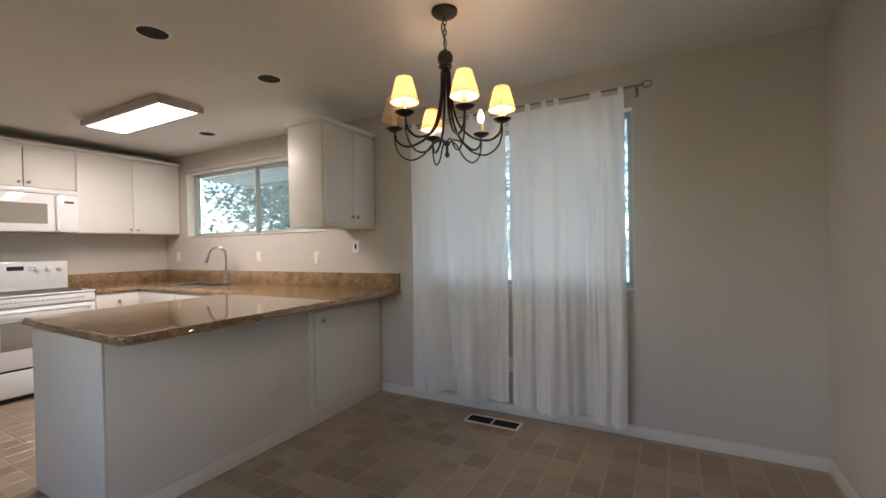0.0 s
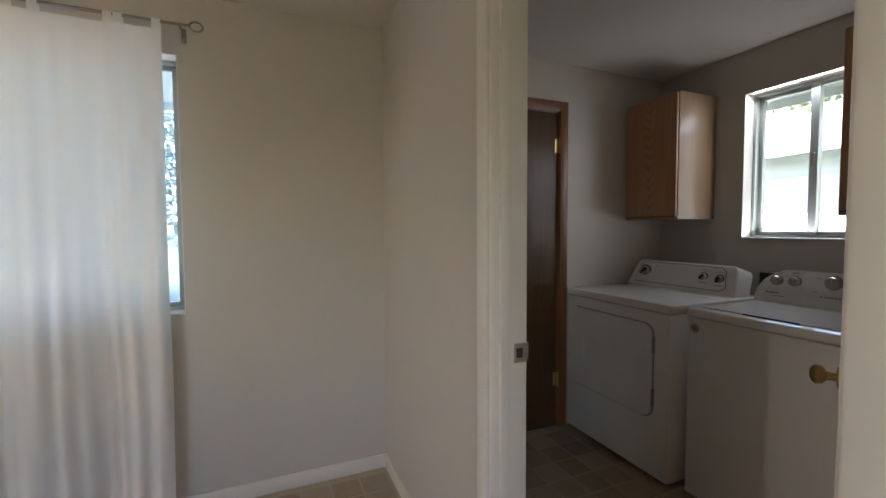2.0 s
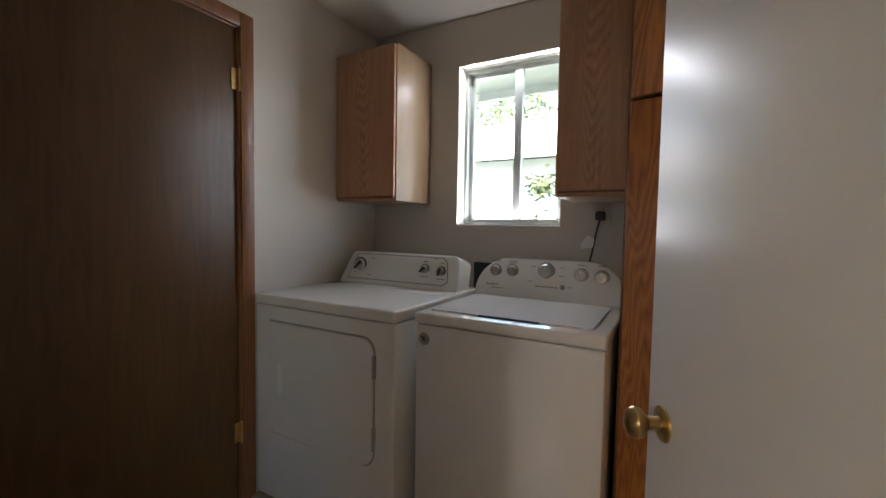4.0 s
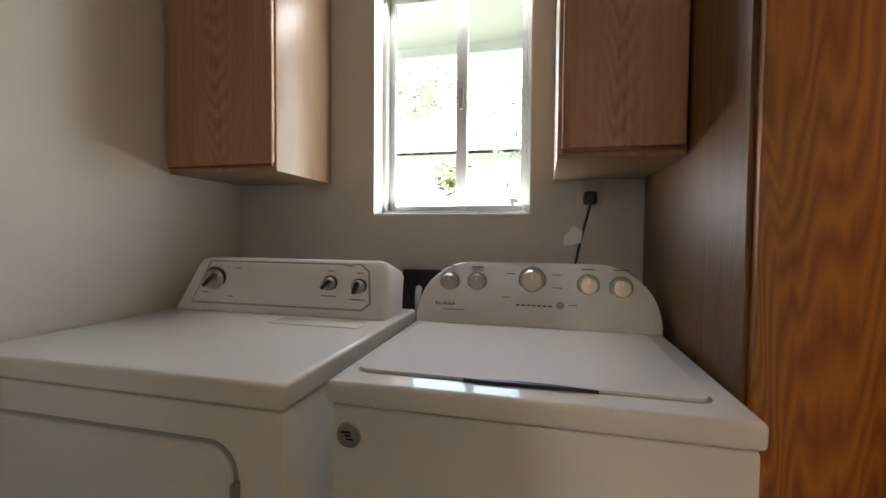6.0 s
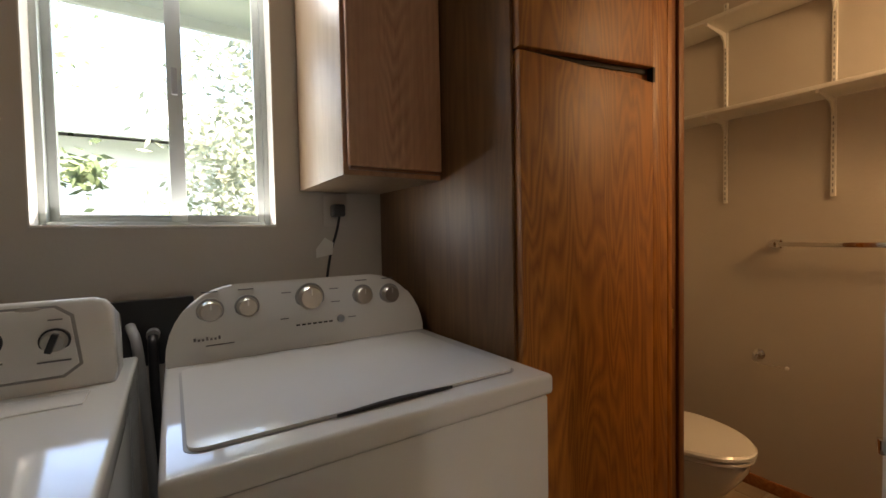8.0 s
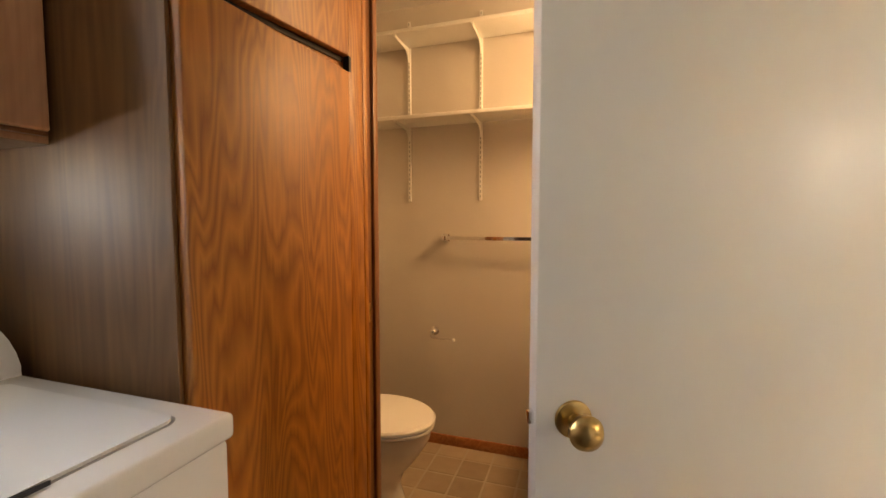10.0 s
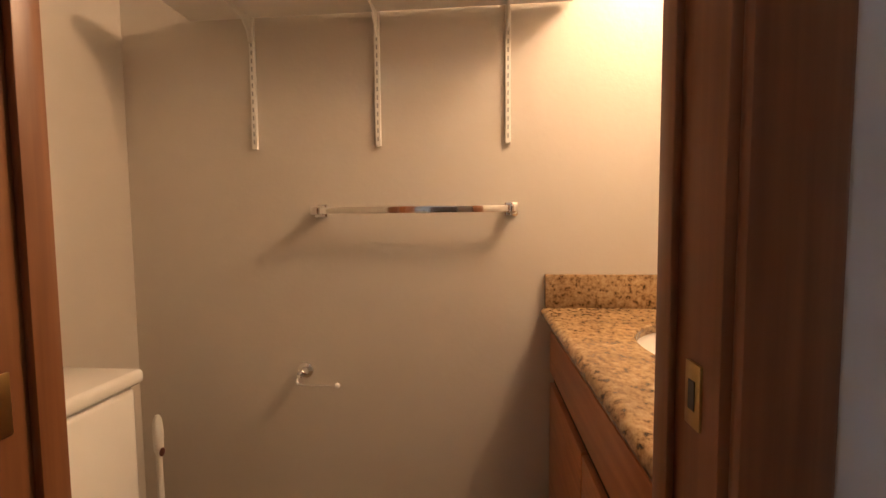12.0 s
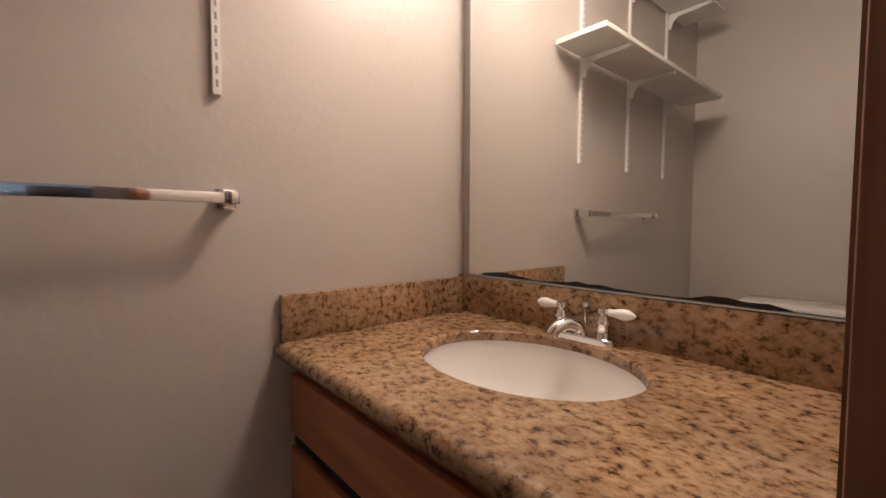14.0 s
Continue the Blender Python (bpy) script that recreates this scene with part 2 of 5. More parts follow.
INK = material("grey_ink", (0.18, 0.18, 0.19), 0.5, 0, 0.02, 8)
# near-black painted where gaps and recesses lie in shade; also worn silvering
SHADOWGAP = material("shade_and_wear_black", (0.012, 0.011, 0.010), 0.8, 0, 0.1, 8)
heart_scale, rise_rate, waver = 30.0, 6.5, 1.0
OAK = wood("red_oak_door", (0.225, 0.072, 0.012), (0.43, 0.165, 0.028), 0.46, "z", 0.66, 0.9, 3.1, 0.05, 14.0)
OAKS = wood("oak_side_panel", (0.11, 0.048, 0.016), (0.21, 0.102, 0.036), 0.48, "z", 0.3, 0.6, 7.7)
heart_scale, rise_rate, waver = 70.0, -15.0, 1.6
OAKC = wood("oak_wall_cabinet", (0.34, 0.155, 0.078), (0.60, 0.335, 0.19), 0.45, "z", 0.55, 1.0, 1.3, 0.0, 2.0, 0.065)
OAKCS = wood("oak_cabinet_side", (0.27, 0.175, 0.10), (0.35, 0.238, 0.145), 0.4, "z", 0.2, 0.6, 2.3)
DOORB = wood("dark_brown_door_veneer", (0.058, 0.026, 0.008), (0.105, 0.049, 0.016), 0.42, "z", 0.3, 0.45, 5.2)
CASEB = wood("brown_casing", (0.15, 0.056, 0.021), (0.25, 0.104, 0.041), 0.36, "z", 0.2, 1.2, 9.4)
VANW = wood("vanity_oak", (0.29, 0.098, 0.034), (0.43, 0.175, 0.066), 0.35, "y", 0.5, 1.0, 4.4)
GRAN_K = granite("kitchen_granite", 1.2, (0.80, 0.80, 0.80), 0.35, 0.025)
GRAN_B = granite("vanity_granite", 1.25, (0.84, 0.84, 0.78), 0.0)
GROUT = material("vinyl_floor_base", (0.385, 0.32, 0.24), 0.35, 0, 0.06, 15)
VINYL = tile_mat("vinyl_square", (0.205, 0.138, 0.085), (0.41, 0.315, 0.215))
CURT = sheer("white_cotton_curtain", (0.86, 0.85, 0.83), 0.27, 0.05)
SHADE = sheer("cream_lampshade", (0.93, 0.74, 0.54), 0.44)
PANE = glass("window_glass", (0.97, 1.0, 0.99), 0.06)
# blue of the daylight behind the curtains is put into this screen's colour
HAZE = sheer("sky_tinted_screen", (0.42, 0.62, 0.85), 0.55, 0.66)
# hazy blue of the sky-lit mesh is put into its colour
SCREEN = sheer("insect_screen", (0.10, 0.19, 0.24), 0.5, 0.42)
MIRROR = material("mirror_silver", (0.86, 0.87, 0.85), 0.01, 1.0, 0.005, 2)
BULB = glow("lit_bulb", (1.0, 0.80, 0.50), 4)
TUBE = glow("lit_diffuser", (1.0, 0.96, 0.90), 0.7)
FRAMEW = material("pale_light_frame", (0.50, 0.42, 0.36), 0.4, 0, 0.05, 10)
CANDLE = material("ivory_sleeve", (0.80, 0.72, 0.58), 0.5, 0, 0.04, 20)

# ---------------------------------------------------------------- builders


def box(bm, x0, x1, y0, y1, z0, z1, bevel=0.0, seg=2):
    x0, x1 = sorted((x0, x1))
    y0, y1 = sorted((y0, y1))
    z0, z1 = sorted((z0, z1))
    g = bmesh.ops.create_cube(bm, size=1.0, matrix=Matrix.Translation(((x0 + x1) / 2, (y0 + y1) / 2, (z0 + z1) / 2)) @ Matrix.Diagonal((x1 - x0, y1 - y0, z1 - z0, 1)))
    if bevel:
        es = list({e for v in g["verts"] for e in v.link_edges})
        bmesh.ops.bevel(bm, geom=es, offset=bevel, segments=seg, profile=0.5, affect="EDGES")
    return bm


def solid(*args, **kw):
    return box(bmesh.new(), *args, **kw)


def cyl(bm, p, q, r0, r1=None, seg=20, caps=True):
    p, q = Vector(p), Vector(q)
    m = Matrix.Translation((p + q) / 2) @ (q - p).to_track_quat("Z", "Y").to_matrix().to_4x4()
    bmesh.ops.create_cone(bm, cap_ends=caps, segments=seg, radius1=r0, radius2=r0 if r1 is None else r1, depth=(q - p).length, matrix=m)
    return bm


def rod(p, q, r0, r1=None, seg=20):
    return cyl(bmesh.new(), p, q, r0, r1, seg)


def ball(bm, at, r, sx=1, sy=1, sz=1, seg=16):
    bmesh.ops.create_uvsphere(bm, u_segments=seg, v_segments=seg // 2 + 2, radius=r, matrix=Matrix.Translation(at) @ Matrix.Diagonal((sx, sy, sz, 1)))
    return bm


def lathe(bm, at, profile, axis="z", seg=28, scale=(1, 1, 1)):
    """Turns (radius, height) pairs about an axis through at."""
    rings = []
    for r, h in profile:
        ring = []
        for i in range(seg):
            a = 2 * math.pi * i / seg
            u, v = r * math.cos(a), r * math.sin(a)
            d = {"z": (u, v, h), "x": (h, u, v), "y": (v, h, u)}[axis]
            ring.append(bm.verts.new(Vector(at) + Vector(d) * 1.0 if scale == (1, 1, 1) else Vector(at) + Vector([a_ * b_ for a_, b_ in zip(d, scale)])))
        rings.append(ring)
    for a, b in zip(rings, rings[1:]):
        for i in range(seg):
            bm.faces.new((a[i], a[(i + 1) % seg], b[(i + 1) % seg], b[i]))
    for ring in (rings[0], rings[-1]) if profile[0] != profile[-1] else ():
        if (ring[0].co - ring[seg // 2].co).length > 1e-4:
            bm.faces.new(ring)
    bmesh.ops.recalc_face_normals(bm, faces=bm.faces)
    return bm


def tube(bm, pts, r, seg=10):
    """A round bar along smooth points."""
    pts = [Vector(p) for p in pts]
    rings = []
    up = Vector((0.13, 0.21, 0.97))
    for i, p in enumerate(pts):
        d = (pts[min(i + 1, len(pts) - 1)] - pts[max(i - 1, 0)]).normalized()
        u = d.cross(up)
        u = u.normalized() if u.length > 1e-3 else d.orthogonal().normalized()
        v = d.cross(u)
        up = u.cross(d)
        rr = r[i] if isinstance(r, (list, tuple)) else r
        rings.append([bm.verts.new(p + (u * math.cos(2 * math.pi * k / seg) + v * math.sin(2 * math.pi * k / seg)) * rr) for k in range(seg)])
    for a, b in zip(rings, rings[1:]):
        for k in range(seg):
            bm.faces.new((a[k], a[(k + 1) % seg], b[(k + 1) % seg], b[k]))
    bm.faces.new(rings[0])
    bm.faces.new(rings[-1])
    bmesh.ops.recalc_face_normals(bm, faces=bm.faces)
    return bm


def smooth_path(ctrl, n=8):
    """Catmull-Rom through the control points."""
    c = [Vector(p) for p in ctrl]
    c = [c[0] * 2 - c[1]] + c + [c[-1] * 2 - c[-2]]
    out = []
    for i in range(1, len(c) - 2):
        for k in range(n):
            t = k / n
            a, b, d, e = c[i - 1:i + 3]
            out.append(0.5 * ((2 * b) + (-a + d) * t + (2 * a - 5 * b + 4 * d - e) * t * t + (-a + 3 * b - 3 * d + e) * t ** 3))
    return out + [c[-2]]


def prism(bm, outline, origin, u, v, depth, bevel=0.0):
    """Extrudes a flat outline of (a, b) along u x v by depth."""
    o, u, v = Vector(origin), Vector(u), Vector(v)
    n = u.cross(v).normalized()
    f = [bm.verts.new(o + u * a + v * b) for a, b in outline]
    g = [bm.verts.new(p.co + n * depth) for p in f]
    k = len(f)
    faces = [bm.faces.new(f[::-1]), bm.faces.new(g)]
    for i in range(k):
        bm.faces.new((f[i], f[(i + 1) % k], g[(i + 1) % k], g[i]))
    if bevel:
        bmesh.ops.bevel(bm, geom=list(faces[1].edges), offset=bevel, segments=3, profile=0.5, affect="EDGES")
    bmesh.ops.recalc_face_normals(bm, faces=bm.faces)
    return bm


def rounded(w, h, r, seg=5, corners=(1, 1, 1, 1)):
    """Outline of a rounded rectangle; corners: from lower left round."""
    pts = []
    for (cx, cy, a0), on in zip(((r, r, 180), (w - r, r, 270), (w - r, h - r, 0), (r, h - r, 90)), corners):
        if not on:
            pts.append((0 if cx == r else w, 0 if cy == r else h))
            continue
        for i in range(seg + 1):
            a = radians(a0 + 90 * i / seg)
            pts.append((cx + r * math.cos(a), cy + r * math.sin(a)))
    return pts


def at_base(ob):
    p = Vector(ob.location)
    while ob.parent:
        ob = ob.parent
        p += ob.location
    return p


def link_mesh(name, bm, mat, origin, smooth):
    me = bpy.data.meshes.new(name)
    bmesh.ops.translate(bm, verts=bm.verts, vec=-Vector(origin))
    bm.to_mesh(me)
    bm.free()
    me.materials.append(mat)
    if smooth:
        for p in me.polygons:
            p.use_smooth = True
        me.set_sharp_from_angle(angle=radians(38))
    return new(name, me)


def thing(name, at, label, category, group="", kind=""):
    ob = new(name)
    ob.empty_display_size = 0.05
    ob.location = at
    return tagged(ob, label, category, group, kind)


def part(name, bm, mat, parent, label="", smooth=True):
    ob = link_mesh(name, bm, mat, at_base(parent), smooth)
    ob.parent = parent
    if label:
        ob["label"] = label
    return ob


def single(name, bm, mat, at, label, category, group="", kind="", smooth=True):
    ob = link_mesh(name, bm, mat, at, smooth)
    ob.location = at
    return tagged(ob, label, category, group, kind)


def wall(name, axis, a, b, u0, u1, z0, z1, holes=(), label="", mat=None):
    """A wall across axis from a to b thick, spanning u0..u1, with (u0, u1, z0, z1) holes right through."""
    bm = bmesh.new()
    us = sorted({u0, u1, *[h[0] for h in holes], *[h[1] for h in holes]})
    zs = sorted({z0, z1, *[h[2] for h in holes], *[h[3] for h in holes]})
    for i in range(len(us) - 1):
        for j in range(len(zs) - 1):
            cu, cz = (us[i] + us[i + 1]) / 2, (zs[j] + zs[j + 1]) / 2
            if any(h[0] < cu < h[1] and h[2] < cz < h[3] for h in holes):
                continue
            if axis == "x":
                box(bm, a, b, us[i], us[i + 1], zs[j], zs[j + 1])
            else:
                box(bm, us[i], us[i + 1], a, b, zs[j], zs[j + 1])
    bmesh.ops.remove_doubles(bm, verts=bm.verts, dist=1e-5)
    seen = {}
    for f in bm.faces:
        seen.setdefault(tuple(round(v, 4) for v in f.calc_center_median()), []).append(f)
    bmesh.ops.delete(bm, geom=[f for fs in seen.values() if len(fs) > 1 for f in fs], context="FACES")
    return single(name, bm, mat or PAINT, (0, 0, 0), label, "wall", kind="structure", smooth=False)

# ---------------------------------------------------------------- the shell
H = 2.44
XK, XD, XL, XE = -5.45, 0.935, 1.05, 3.085   # kitchen end wall, dining side wall (two faces), outer wall
YB, YN = -1.9, 3.278                          # wall behind, window wall
BY0, BY1 = 0.955, 1.047                         # bathroom partition
BX0, BYF = 1.148, 0.05                        # bathroom mirror wall, far wall
KW = (-4.98, -2.72, 1.44, 2.20)
DW = (-1.64, -0.03, 0.96, 2.16)
BD = (1.33, 2.145, 0.0, 2.135)
LD = (1.236, 2.091, 0.0, 2.09)
LW = (2.098, 2.69, 1.285, 2.18)
BT = (1.710, 2.405, 0.0, 2.095)

floor = single("floor", solid(XK - 0.2, XE + 0.2, YB - 0.2, YN + 0.2, -0.12, 0), GROUT, (0, 0, 0), "tan sheet vinyl floor with a pattern of small squares", "floor", kind="structure")
ceiling = single("ceiling", solid(XK - 0.2, XE + 0.2, YB - 0.2, YN + 0.2, H, H + 0.15), CEIL, (0, 0, 0), "off-white lightly textured ceiling", "ceiling", kind="structure")
wall("wall_north", "y", YN, YN + 0.17, XK - 0.2, XE + 0.17, 0, H, [KW, DW, BD], "taupe painted outer wall with windows and a door")
wall("wall_east", "x", XE, XE + 0.17, YB, YN, 0, H, [LW], "taupe painted outer wall with a laundry window")
wall("wall_west", "x", XK - 0.2, XK, YB, YN, 0, H, (), "taupe painted kitchen end wall")
# unseen opening, added so daylight fills the rooms from behind
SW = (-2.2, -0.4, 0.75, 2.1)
wall("wall_south", "y", YB - 0.2, YB, XK - 0.2, XE + 0.17, 0, H, [SW], "taupe painted wall with an added window opening")
wall("wall_dining_laundry", "x", XD, XL, YB, YN, 0, H, [LD], "taupe painted partition between dining nook and laundry")
wall("wall_laundry_bathroom", "y", BY0, BY1, XL, XE, 0, H, [BT], "taupe painted partition between laundry and bathroom")
wall("wall_bathroom_south", "y", BYF - 0.12, BYF, XL, XE, 0, H, (), "taupe painted bathroom wall with orange peel texture")
wall("wall_bathroom_mirror", "x", XL, BX0, BYF, BY0, 0, H, (), "taupe painted bathroom wall behind the mirror")


def run_trim(name, bm, mat, label):
    return single(name, bm, mat, (0, 0, 0), label, "baseboard", kind="structure")


bm = bmesh.new()
box(bm, -2.085, XD, YN - 0.014, YN, 0, 0.076, 0.004)
box(bm, XD - 0.014, XD, LD[1] + 0.06, YN - 0.014, 0, 0.076, 0.004)
box(bm, XD - 0.014, XD, YB, LD[0] - 0.06, 0, 0.085, 0.004)
run_trim("baseboard_dining", bm, TRIM, "white painted baseboard of the dining nook")
bm = bmesh.new()
box(bm, 1.715, XE, BYF, BYF + 0.012, 0, 0.06, 0.004)
box(bm, XE - 0.012, XE, BYF + 0.012, BY0, 0, 0.06, 0.004)
run_trim("baseboard_bathroom", bm, VANW, "stained wood baseboard of the bathroom")


def door_trim(name, axis, faces, u0, u1, top, mat, label, width=0.06, jamb=0.02, thick=0.016, sides=(1, 1), stop=(0.026, 0.061), inner_thick=None):
    """Jamb lining through the wall and casings on its faces."""
    a, b = faces
    ob = thing(name, (0, 0, 0), label, "door frame", kind="structure")

    def bx(n, lo, hi, v0, v1, z0, z1, bev=0.003):
        part(n, solid(lo, hi, v0, v1, z0, z1, bevel=bev) if axis == "x" else solid(v0, v1, lo, hi, z0, z1, bevel=bev), mat, ob)

    e = 0.003
    bx("jamb", a - e, b + e, u0 - 0.001, u0 + jamb, 0, top)
    bx("jamb", a - e, b + e, u1 - jamb, u1 + 0.001, 0, top)
    bx("head_jamb", a - e, b + e, u0 + jamb, u1 - jamb, top - jamb, top)
    m = (a + b) / 2
    for v0, v1 in ((u0 + jamb, u0 + jamb + 0.008), (u1 - jamb - 0.011, u1 - jamb)):
        bx("stop", a + stop[0], a + stop[1], v0, v1, 0, top - jamb, 0.002)
    for on, lo, hi in ((sides[0], a - (inner_thick or thick), a - 0.0005), (sides[1], b + 0.0005, b + thick)):
        if on:
            bx("casing", lo, hi, u0 - width + 0.012, u0 + 0.012, 0, top + width - 0.012, 0.005)
            bx("casing", lo, hi, u1 - 0.012, u1 + width - 0.012, 0, top + width - 0.012, 0.005)
            bx("head_casing", lo, hi, u0 + 0.012, u1 - 0.012, top - 0.012, top + width - 0.012, 0.005)
    return ob


ld_frame = door_trim("door_frame_laundry", "x", (XD, XL), LD[0], LD[1], LD[3], TRIM, "white painted door frame between dining nook and laundry")
strike = part("strike_plate", solid(1.012, 1.064, LD[1] - 0.0235, LD[1] - 0.0195, 0.945, 1.005, bevel=0.001), CHROME, ld_frame, "worn steel strike plate")
part("latch_hole", solid(1.019, 1.042, LD[1] - 0.0245, LD[1] - 0.0225, 0.960, 0.990), BLACK, strike)
bt_frame = door_trim("door_frame_bathroom", "y", (BY0, BY1), BT[0], BT[1], BT[3], CASEB, "dark brown wooden bathroom door frame", 0.068, stop=(-0.002, 0.028), inner_thick=0.005)
sp = part("strike_plate", solid(BT[0] + 0.0195, BT[0] + 0.0225, 1.003, 1.027, 0.963, 1.018, bevel=0.001), BRASS, bt_frame, "brass strike plate")
part("latch_hole", solid(BT[0] + 0.022, BT[0] + 0.0232, 1.010, 1.020, 0.978, 1.003), BLACK, sp)
hp = part("hinge_leaf", solid(BT[1] - 0.0225, BT[1] - 0.0195, 1.000, 1.026, 0.925, 0.99, bevel=0.001), BRASS, bt_frame, "tarnished hinge leaf")

# the brown back door
bd = thing("door_back", (1.74, YN + 0.02, 0), "closed dark brown flush wooden door", "door", kind="structure")
part("slab", solid(BD[0] + 0.021, BD[1] - 0.021, YN + 0.006, YN + 0.046, 0.006, BD[3] - 0.022, bevel=0.002), DOORB, bd)
for z in (0.33, 1.9):
    h = part("hinge", rod((BD[1] - 0.012, YN - 0.004, z - 0.05), (BD[1] - 0.012, YN - 0.004, z + 0.05), 0.0075, seg=10), BRASS, bd, "brass hinge")
    part("leaf", solid(BD[1] - 0.045, BD[1] - 0.014, YN + 0.002, YN + 0.006, z - 0.045, z + 0.045), BRASS, h)
door_trim("door_frame_back", "y", (YN, YN + 0.17), BD[0], BD[1], BD[3], CASEB, "brown wooden frame of the back door", 0.065, sides=(1, 0))

# the white laundry door, ajar
ANG = radians(24.7)
dw = thing("door_laundry", (1.085, 1.298, 0), "white painted flush door standing open into the laundry", "door", kind="structure")
dw.rotation_euler = (0, 0, ANG)
DT, DL = 0.035, 0.757


def door_part(name, b, mat, parent, label=""):
    me = bpy.data.meshes.new(name)
    b.to_mesh(me)
    b.free()
    me.materials.append(mat)
    for p in me.polygons:
        p.use_smooth = True
    me.set_sharp_from_angle(angle=radians(38))
    ob = new(name, me)
    ob.parent = parent
    if label:
        ob["label"] = label
    return ob


door_part("slab", solid(0, DL, -DT, 0, 0.012, 2.04, bevel=0.002), DOORW, dw)
for s in (1, -1):
    y0 = 0 if s > 0 else -DT
    k = door_part("knob", lathe(bmesh.new(), (DL - 0.06, y0, 0.955), [(0.0, 0.062 * s), (0.012, 0.061 * s), (0.022, 0.056 * s), (0.0265, 0.047 * s), (0.024, 0.036 * s), (0.012, 0.026 * s), (0.0105, 0.012 * s), (0.012, 0.006 * s)], "y"), BRASS, dw, "aged brass door knob")
    door_part("rose", lathe(bmesh.new(), (DL - 0.06, y0, 0.955), [(0.0, 0.007 * s), (0.022, 0.007 * s), (0.029, 0.004 * s), (0.030, 0.0)], "y"), BRASS, k)
door_part("latch", solid(DL - 0.001, DL + 0.009, -0.026, -0.010, 0.945, 0.965, bevel=0.002), CHROME, dw, "steel latch bolt")
for z in (0.25, 1.05, 1.85):
    door_part("hinge", rod((-0.004, 0.004, z - 0.045), (-0.004, 0.004, z + 0.045), 0.006, seg=10), TRIM, dw)


# ---------------------------------------------------------------- windows
def slider(name, axis, wall_a, u0, u1, z0, z1, split, label, depth=0.075, stile=0.022, inward=1, screen_side=0):
    """A two-part aluminium sliding window set in the wall's outer half."""
    ob = thing(name, (0, 0, 0), label, "window", kind="structure")
    f0, f1 = wall_a + 0.085, wall_a + 0.085 + depth

    def bx(n, lo, hi, v0, v1, za, zb, mat, parent, lab="", bev=0.002):
        return part(n, solid(lo, hi, v0, v1, za, zb, bevel=bev) if axis == "x" else solid(v0, v1, lo, hi, za, zb, bevel=bev), mat, parent, lab)

    fr = 0.02
    bx("frame", f0, f1, u0, u0 + fr, z0, z1, ALU, ob)
    bx("frame", f0, f1, u1 - fr, u1, z0, z1, ALU, ob)
    bx("frame", f0, f1, u0 + fr, u1 - fr, z0, z0 + fr, ALU, ob)
    bx("frame", f0, f1, u0 + fr, u1 - fr, z1 - fr, z1, ALU, ob)
    for k, (v0, v1) in enumerate(((u0 + fr, split + stile / 2), (split - stile / 2, u1 - fr))):
        d0 = f0 + (0.006 if k == 0 else 0.036)
        sash = bx("sash", d0, d0 + 0.026, v0, v0 + stile, z0 + fr, z1 - fr, ALU, ob)
        bx("sash_stile", d0, d0 + 0.026, v1 - stile, v1, z0 + fr, z1 - fr, ALU, sash)
        bx("sash_rail", d0, d0 + 0.026, v0 + stile, v1 - stile, z0 + fr, z0 + fr + stile, ALU, sash)
        bx("sash_rail", d0, d0 + 0.026, v0 + stile, v1 - stile, z1 - fr - stile, z1 - fr, ALU, sash)
        p = bx("pane", d0 + 0.011, d0 + 0.015, v0 + stile, v1 - stile, z0 + fr + stile, z1 - fr - stile, PANE, sash, bev=0)
        p.visible_shadow = False
        if k == 0:
            zc = (z0 + z1) / 2
            bx("latch", f0 - 0.012, f0 + 0.006, (v1 if screen_side else v0 if inward < 0 else v1) - 0.018, v1 - 0.002, zc - 0.04, zc + 0.04, GREYP, sash, "grey sash latch")
    return ob


lw_ = slider("window_1", "x", XE, LW[0], LW[1], LW[2], LW[3], 2.365, "aluminium sliding laundry window")
part("meeting_stile", solid(XE + 0.083, XE + 0.12, 2.365 - 0.021, 2.365 + 0.021, LW[2] + 0.02, LW[3] - 0.02, bevel=0.003), ALU, lw_)
slider("window_2", "y", YN, DW[0], DW[1], DW[2], DW[3], -0.84, "aluminium sliding dining window behind curtains")
# sashes for the added opening in the south wall
slider("fill_window", "y", YB - 0.2, SW[0], SW[1], SW[2], SW[3], -1.1, "added unseen window behind that lets in fill daylight")
slider("window_3", "y", YN, KW[0], KW[1], KW[2], KW[3], -3.85, "aluminium sliding kitchen window over the sink")
for o, mid_u, lab in ((KW, -3.85, "dark insect screen on the kitchen window"), (DW, -0.84, "insect screen on the dining window, tinted like blue sky light")):
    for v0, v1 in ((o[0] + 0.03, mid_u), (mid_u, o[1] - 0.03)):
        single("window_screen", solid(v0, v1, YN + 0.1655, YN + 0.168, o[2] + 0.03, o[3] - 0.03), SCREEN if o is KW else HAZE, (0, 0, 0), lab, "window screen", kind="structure")
